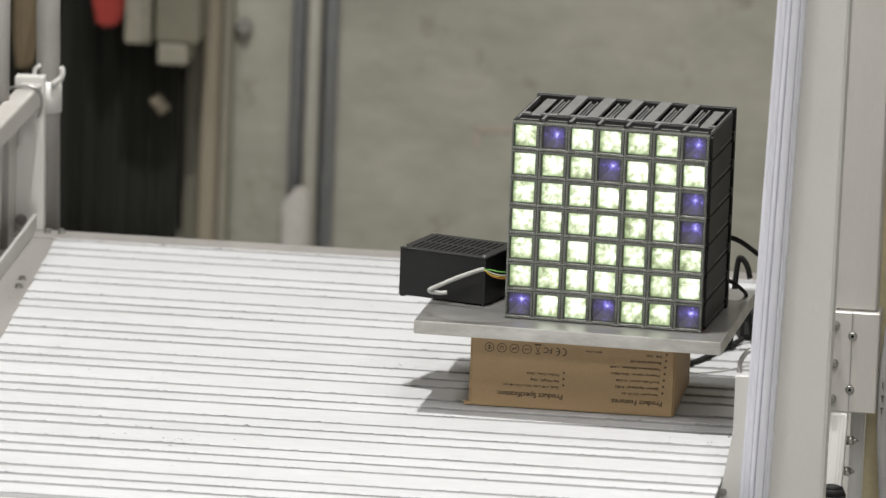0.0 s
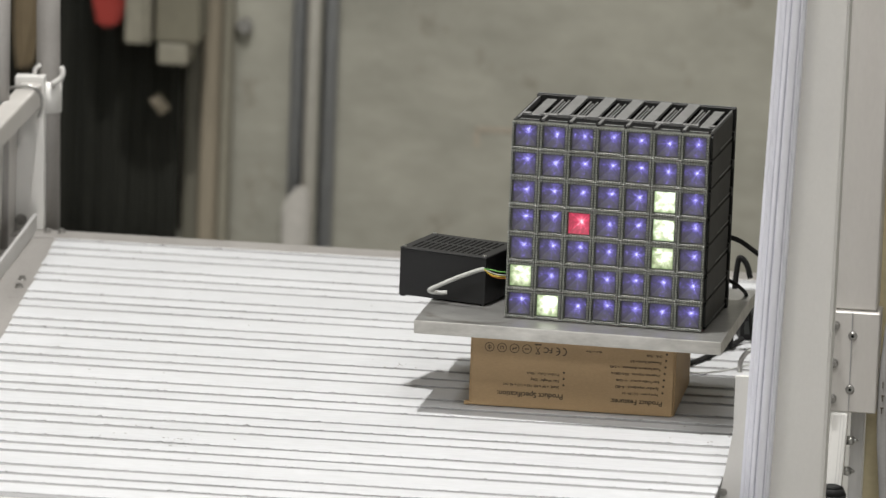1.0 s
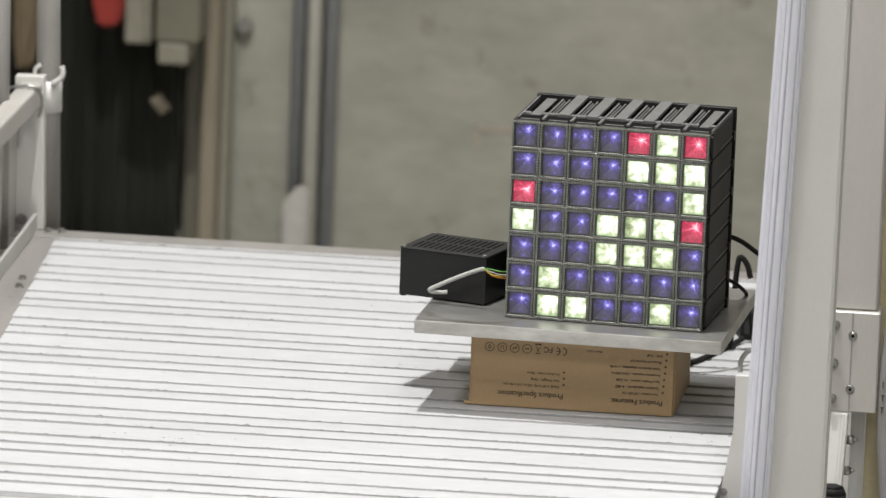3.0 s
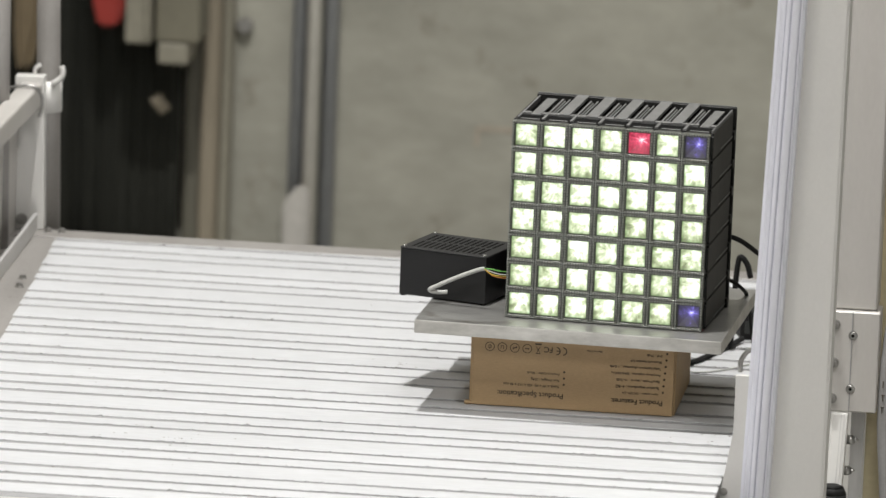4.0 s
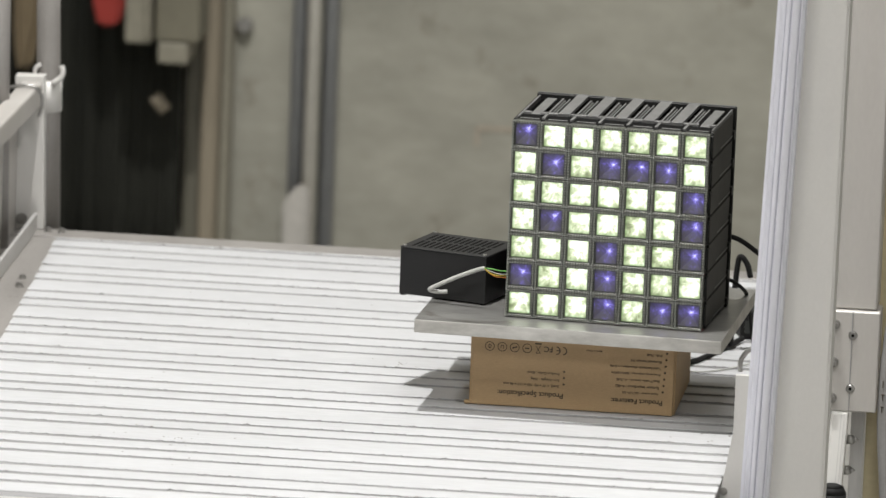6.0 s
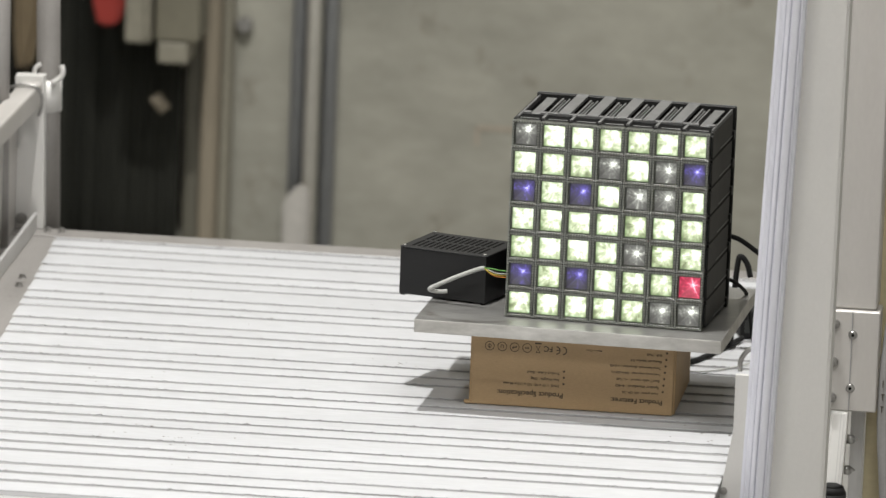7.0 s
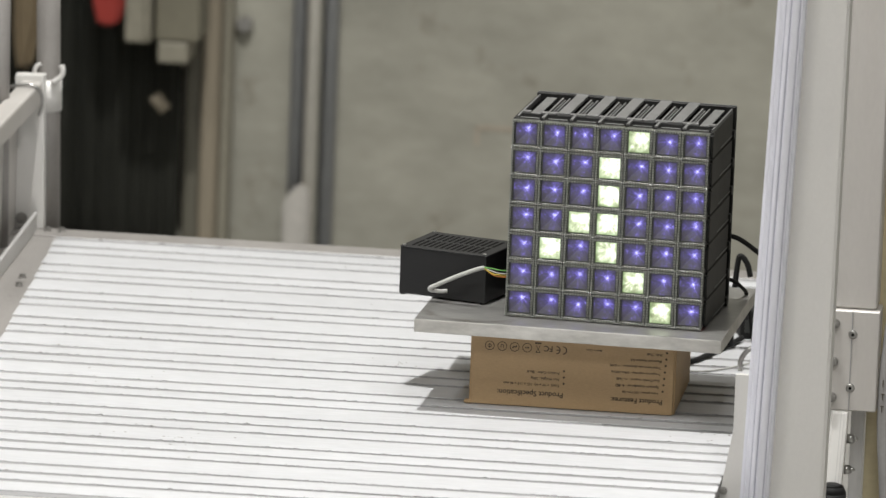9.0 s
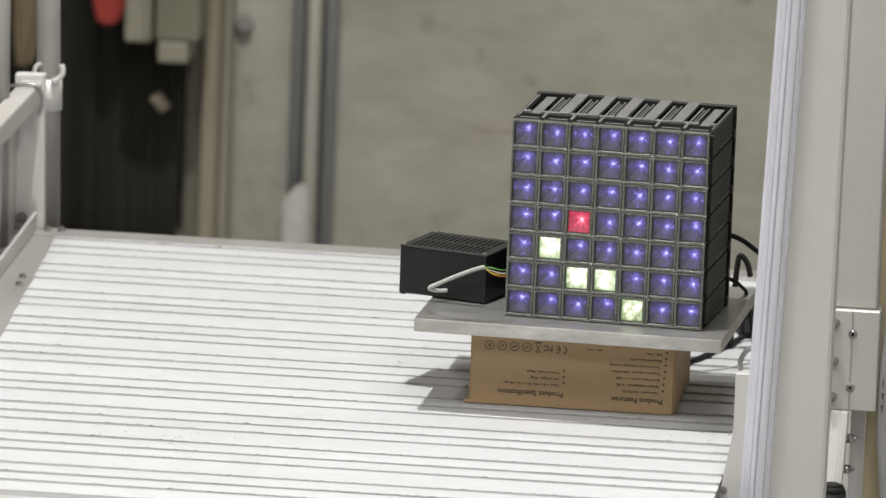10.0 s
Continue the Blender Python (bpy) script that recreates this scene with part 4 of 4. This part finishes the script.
def light_block():
    ob = thing("light_block", "black block of seven by seven light cells standing on the plate", "light display", pose(-0.0007, 0.0, TOP, 0, 0, -4.95))
    fm, bz, dm = frame_mesh(), bezel_mesh(), drum_mesh()
    z_up = (BH - 7 * PITCH) / 2
    for r in range(ROWS):
        for c in range(ROWS):
            x, z = (c + 0.5) * PITCH, z_up + (ROWS - r - 0.5) * PITCH
            fr = share("cell_frame", fm, ob, pose(x, 0.0035, z))
            share("cell_lip", bz, fr, pose(0, 0.0008, 0))
            DRUMS[r, c] = share("light_drum", dm, ob, pose(x, 0.0050 + SIDE / 2, z))
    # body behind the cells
    # near-black core: the shade down in the slots is its colour
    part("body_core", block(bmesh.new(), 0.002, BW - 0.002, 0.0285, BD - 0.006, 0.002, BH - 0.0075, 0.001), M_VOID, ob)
    for s in (0, 1):
        x = 0.0005 if s == 0 else BW - 0.0021
        part("front_side", block(bmesh.new(), x, x + 0.0016, 0.0072, 0.0245, 0.001, BH - 0.002, 0.0003), M_BLACK, ob)
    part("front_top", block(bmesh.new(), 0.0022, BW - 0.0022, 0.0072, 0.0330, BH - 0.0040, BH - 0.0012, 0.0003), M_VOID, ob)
    part("front_base", block(bmesh.new(), 0.0022, BW - 0.0022, 0.0072, 0.0245, 0.0004, 0.0010, 0.0002), M_BLACK, ob)
    part("back_plate", block(bmesh.new(), -0.001, BW + 0.0025, BD - 0.005, BD, 0.0, BH + 0.0015, 0.0006), M_BLACK, ob)
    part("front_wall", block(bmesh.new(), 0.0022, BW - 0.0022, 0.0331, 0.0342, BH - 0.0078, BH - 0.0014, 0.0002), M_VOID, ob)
    # top: pale slats between dark slots, front lugs
    zt = BH - 0.0074
    for c in range(7):
        x = (c + 0.585) * PITCH
        outer = c in (0, 6)
        half = 0.0045 if outer else 0.0052
        part("top_slat", block(bmesh.new(), x - half, x + half, 0.0330, BD - (0.016 if outer else 0.0006), BH - 0.0013, BH + 0.0018 * (not outer), 0.0003), M_SLAT, ob)
    part("top_edge", block(bmesh.new(), 0.0008, 0.0026, 0.020, BD - 0.0052, BH - 0.0050, BH - 0.0002, 0.0003), M_SLAT, ob)
    part("top_edge", block(bmesh.new(), BW - 0.0022, BW - 0.0006, 0.020, BD - 0.0052, BH - 0.0050, BH - 0.0002, 0.0003), M_SLAT, ob)
    for c in range(6):
        g0 = (c + 0.585) * PITCH + 0.0052
        for dx, w, y1 in ((0.0036, 0.0018, BD - 0.014), (0.0073, 0.0011, BD - 0.022), (0.0098, 0.0014, BD - 0.014)):
            part("top_rib", block(bmesh.new(), g0 + dx, g0 + dx + w, 0.040, y1, zt, BH - 0.0001, 0.0002), M_SLAT, ob)
        bm = block(bmesh.new(), g0 - 0.0015, g0 + 0.0140, 0.0345, 0.0405, BH - 0.0012, BH + 0.0009, 0.0002)
        block(bm, g0 + 0.0035, g0 + 0.0062, 0.0150, 0.0348, BH - 0.0022, BH + 0.0003, 0.0002)
        part("top_lug", bm, M_SLAT, ob)
    part("top_lug", block(bmesh.new(), 0.003, 0.0100, 0.0345, 0.0405, BH - 0.0012, BH + 0.0009, 0.0002), M_SLAT, ob)
    part("top_lug", block(bmesh.new(), 6.585 * PITCH + 0.003, BW - 0.001, 0.0345, 0.0405, BH - 0.0012, BH + 0.0009, 0.0002), M_SLAT, ob)
    part("rear_lip", block(bmesh.new(), -0.0005, BW + 0.002, BD - 0.0014, BD - 0.0002, BH + 0.0016, BH + 0.0021, 0.0001), M_SLAT, ob)
    for c in range(7):
        x = (c + 0.5) * PITCH
        bm = block(bmesh.new(), x - 0.0105, x + 0.0105, 0.0075, 0.0105, BH - 0.0040, BH - 0.0008, 0.0004)
        part("front_clip", bm, M_BLACK, ob)
        part("clip_line", block(bmesh.new(), x - 0.0085, x + 0.0085, 0.0160, 0.0190, BH - 0.0014, BH - 0.0011, 0.0002), M_SLAT, ob)
    # side: one moulded panel a row, with a groove line and a rear notch
    for r in range(ROWS):
        z0, z1 = z_up + r * PITCH + 0.0007, z_up + (r + 1) * PITCH - 0.0007
        sp = part("side_panel", block(bmesh.new(), BW - 0.002, BW + 0.0012, 0.013, BD - 0.012, z0, z1, 0.0005), M_BLACK, ob)
        part("panel_line", block(bmesh.new(), BW + 0.0010, BW + 0.0017, 0.052, BD - 0.014, z0 + 0.0020, z0 + 0.0029, 0.0002), M_SLAT, sp)
        part("side_clip", block(bmesh.new(), BW - 0.001, BW + 0.0022, 0.0062, 0.0135, z0 + 0.0035, z1 - 0.002, 0.0006), M_BLACK, ob)
        part("side_notch", block(bmesh.new(), BW - 0.001, BW + 0.0030, BD - 0.0135, BD - 0.0055, z0 - 0.0015, z0 + 0.0065, 0.0006), M_BLACK, ob)
        part("side_panel", block(bmesh.new(), -0.0012, 0.002, 0.013, BD - 0.012, z0, z1, 0.0005), M_BLACK, ob)


light_block()


def rear_cables():
    ob = thing("power_cable", "black cable looping down behind the light block", "cable")
    t = TOP
    part("lead", tube(bmesh.new(), [(0.180, 0.112, t + 0.062), (0.195, 0.118, t + 0.056), (0.215, 0.13, t + 0.040), (0.235, 0.15, t + 0.025)], 0.0022, 10), M_CABLE, ob)
    ob = thing("power_cable", "black cable arching over the plate's rear edge", "cable")
    part("lead", tube(bmesh.new(), [(0.176, 0.118, t + 0.020), (0.186, 0.125, t + 0.0185), (0.196, 0.135, t + 0.010), (0.200, 0.16, t - 0.005), (0.204, 0.20, 0.03), (0.215, 0.21, 0.006)], 0.0017, 10), M_CABLE, ob)
    ob = thing("power_cable", "thick black cable standing up behind the plate", "cable")
    part("lead", tube(bmesh.new(), [(0.176, 0.3, 0.004), (0.1775, 0.3, 0.05), (0.1795, 0.3, 0.080), (0.182, 0.3, 0.0865), (0.188, 0.3, 0.080), (0.1915, 0.3, 0.068)], 0.0026, 12), M_CABLE, ob)
    ob = thing("power_cable", "black cable lying on the deck behind the carton", "cable")
    part("lead", tube(bmesh.new(), [(0.12, 0.215, 0.0025), (0.1463, 0.2293, 0.0025), (0.158, 0.257, 0.0025), (0.172, 0.30, 0.0025), (0.184, 0.335, 0.004)], 0.0024, 12), M_CABLE, ob)

    ob = thing("power_adapter", "black power adapter lying on the deck behind the plate", "power adapter", pose(0.181, 0.345, 0.0002, 0, 0, 12))
    part("adapter_case", block(bmesh.new(), 0, 0.030, 0, 0.07, 0, 0.026, 0.003, 2), M_CABLE, ob)
    part("adapter_label", block(bmesh.new(), 0.004, 0.026, -0.0002, 0.0004, 0.006, 0.018), M_BEZEL, ob)
    ob = thing("thin_wire", "thin pale wire lying across the deck", "wire")
    part("strand", tube(bmesh.new(), [(0.140, 0.205, 0.0012), (0.1534, 0.195, 0.0012), (0.172, 0.205, 0.0012), (0.1866, 0.2217, 0.0015), (0.198, 0.24, 0.0015)], 0.0007, 6), M_GREYCABLE, ob)


rear_cables()

# ---- what moves: the added drums turn, to change the cells' light to blue, white, dim white or red ----
# a line for each moment: seconds, the colour of most cells, then the other cells by row and column
STATES = """
0.0 w b01 b06 b13 b26 b36 b60 b63 b66
0.1 w b01 b05 r06 b11 b12 b26 b32 b36 b41 b51 r54 b60 b62 b63 b66
0.2 w b01 b05 b11 b12 b13 b21 b32 b36 b41 b46 b50 b51 b53 b54 b60 b62 b63 b64 b65 b66
0.3 b w04 w06 w14 w15 w16 w24 w25 w26 w33 w35 w44 w45 w52 w55 w56 w61
0.4 b w04 w06 w14 w16 w24 w25 w26 w35 w44 w45 w52 w55 w56 w61 r66
0.5 b w04 w06 w14 w16 w24 w25 w26 w35 w52 d55 d56 w61
0.6 b w06 w16 w25 w26 w35 r62
0.7 b
0.8 b w35
0.9 b w25 w35 w50 w61 r64
1.0 b w25 w35 w45 w50 w61 r32
1.1 b w25 w35 w45 w50 w61
1.2 b w25 w35 w45 w31 w41 w50 w61 r02
1.3 b w02 w12 w22 w31 w41 w50 w61 w34 w35 w45 w55
1.4 b w02 w12 w22 w31 w41 w34 w45 w55
1.5 b w02 w12 w22 w31 w41 w34 w45 w55
1.6 b w02 w12 w22 w31 w41 w34 w45 w55 r05
1.7 b w02 w12 w22 w34 w45 w55
1.8 b w34 w44 w54 w63
1.9 b w34 w44 w54 w63 r43
2.0 b w34 w44 w54 w63
2.1 b w31 w41 w50 w60 w34 w44 w54 w63
2.2 b w31 w41 w50 w60 w34 w44 w54 w63 r30
2.3 b w31 w41 w50 w60
2.4 b w31 w41 w50 w60
2.5 b d31 d41 d50 r54 d60 r65
2.6 b w05 w15
2.7 b w05 w15 w34 w44 w45 w51 w61 r04 r14 r06 r20 r36 r62
3.8 w b06 b20 b54 b63 r66
3.9 w b04 r06 b20 r63 b66
4.0 w r04 b06 b66
4.1 w b05 b06 r66
4.2 w b00 b05 b06 b56 b60 b66
4.3 w b00 b05 b06 b16 b22 b56 b60 b66
4.4 w b00 b05 b06 b16 b22 b56 b60 b66
4.5 w b00 d01 d02 b03 b05 b10 d12 b15 b22 d24 d33 b42 d43 d44 b45 b46 b50 b56 r60 d63 d64 b66
4.6 b w04 w06 w11 w14 w16 w20 w21 w23 w26 w30 w32 r33 w34 w35 w36 w40 w51 w52 w53 w54 w55 w62 w65
4.7 b r01 w02 w06 w11 w12 w13 w14 w16 w20 w21 w22 w23 w26 w30 w34 w40 w45 w51 w52 w53 w54 w55 w56 w62 w65 w66
4.8 b w02 w03 w06 w12 w13 w14 w16 w22 w23 w24 w26 w33 w34 w35 w43 w45 w51 w52 w55 w56 w62 w65 w66
4.9 b w02 w03 w06 w12 w13 w14 w16 w22 w23 w24 w26 w33 r34 w35 w36 r40 w43 w45 w51 w53 w55 w56 w62 w63 r65 w66
5.0 b w02 w03 w12 w13 w14 w22 w23 w24 w33 r34 w35 w36 w43 w45 w51 w53 w56 w62 w63 w66
5.1 b w02 w03 w12 w13 w14 w15 w22 w23 w24 w25 w33 r34 w35 w36 w41 w42 w43 w44 w45 w53 w56 w63 w66
5.2 b w03 w13 w15 w22 w23 w24 w25 w33 w35 w36 w41 w42 w43 w44 r52 w53 r56 w63
5.3 b w03 r04 w13 w15 w22 w23 w24 w25 w33 w34 w35 w36 w41 w42 w43 w44 w53 w54 w63 w64
5.4 b w03 w13 w15 w23 w24 w25 w34 w35 w36 w41 w42 w44 w53 w54 w60 w61 w64
5.5 b r00 w03 w13 w15 w23 w24 w25 w34 w35 w36 w41 w42 w44 w53 w54 w60 w61 w64
5.6 b w10 w13 w20 w21 w22 w23 w24 w30 w32 w34 w35 w41 w42 w44 w45 w51 w54 w55 w60 w61 w62 r63 w64
5.7 b w06 w10 w16 w20 w21 w22 w23 w24 w25 w30 w32 w34 w35 w41 w42 w44 w45 w51 w54 w55 w60 w61 w62 w64
6.8 w b16 b60
6.9 w b16 b20 b50
7.0 w d00 d13 d15 b16 b20 b22 d24 d25 d44 b50 b52 r56 d65 d66
7.1 w b00 b13 b15 b16 b20 b22 b24 b25 b31 b44 b50 b52 b56 b65 b66
7.2 w b00 b13 b15 r16 b20 b22 b24 b25 b31 b44 b50 b56 b61 b63 b65 b66
7.3 b w23 w30 w34 w35 w40 w41 w42 w44 w51 w52 w53 w60 w62 w64
7.4 b d30 w35 d41 w42 w44 r46 w52 w53 d60 w62 w64
7.5 b r10 w35 w41 w42 w44 w51 w52 w53 w61 w62 w64
7.6 b w31 w35 w41 w44 w51 w54 w61 w63
7.7 b w31 w35 w41 w44 w51 w54 w61 w63
7.8 b w31 w35 w41 w44 w45 w51 w53 w54 w55 w61 w63
7.9 b w22 w31 w32 w35 w41 w42 w44 w45 w51 w53 w54 w55 w61 w63 w64
8.0 b w22 w31 w32 w35 w41 w42 w44 w45 w53 w54 w55 w63 w64
8.1 b w22 w23 w31 w32 w33 w34 r41 w42 w43 w44 w45 w53 w55 r63 w64
8.2 b w22 w23 w31 w32 w33 w34 r40 w42 w43 w44 w45 w53 w55 w64
8.3 b w22 w23 w31 w32 w33 w34 w42 w43 w44 w53 w64
8.4 b w23 w33 w34 w43 w44 w53
8.5 b w23 w33 w34 w43 w44 w53
8.6 b
8.7 b r42
8.8 b r51
8.9 b w04 w13 w23 w32 w33 w41 w43 w54 w65 r64
9.0 b w04 w13 w23 w32 w33 w41 w43 w54 w65
9.1 b w04 w13 w23 w32 w33 w41 w43 w54 w65 r60
9.2 b w04 w13 w23 w32 w33 w41 w43 w54 w65
9.3 b w04 w13 w23 w32 w33 w41 w43 w54 w65 r34
9.4 b
9.5 b w35 w45 w55
9.6 b w35 w45 w55 w41 w52
9.7 b w35 w45 w55 w41 w52
9.8 b w35 w45 w55 w41 w52 w53 w64
9.9 b w35 w45 w55 w41 w52 w53 w64 r62
10.0 b r32 w41 w52 w53 w64
"""


def drum_rows(home, seq):
    """Rows for one drum: it rests on each colour and flips over just before the next one."""
    angle, rows = ANGLE[seq[0][1]], []
    rows.append((0.0, home @ pose(0, 0, 0, angle)))
    for (t0, c0), (t1, c1) in zip(seq, seq[1:]):
        if c0 == c1:
            continue
        turn = (ANGLE[c1] - ANGLE[c0] + 180) % 360 - 180
        steps = 2 if abs(turn) < 100 else 3
        start = t1 - 0.1
        if start > rows[-1][0] + 0.02:
            rows.append((start, home @ pose(0, 0, 0, angle)))
        for k in range(1, steps + 1):
            rows.append((start + k / 30, home @ pose(0, 0, 0, angle + turn * k / steps)))
        angle += turn
        if steps == 2:
            rows.append((t1, home @ pose(0, 0, 0, angle)))
    if rows[-1][0] < 9.99:
        rows.append((10.0, home @ pose(0, 0, 0, angle)))
    return rows


def motions():
    rng = random.Random(11)
    shown = {cell: [] for cell in DRUMS}
    last = 0.0
    for row in STATES.split("\n"):
        word = row.split()
        if not word:
            continue
        t, other = float(word[0]), {(int(w[1]), int(w[2])): w[0] for w in word[2:]}
        for cell, seq in shown.items():
            colour = other.get(cell, word[1])
            if t - last > 0.5 and seq and seq[-1][1] != colour:
                # unseen stretch: each cell flips at a moment of its own
                seq.append((round(last + rng.choice((0.2, 0.3, 0.4, 0.5, 0.7, 0.8, 0.9)), 1), colour))
            seq.append((t, colour))
        last = t
    for cell, drum in DRUMS.items():
        walk(drum, drum_rows(drum.matrix_basis.copy(), shown[cell]))


motions()
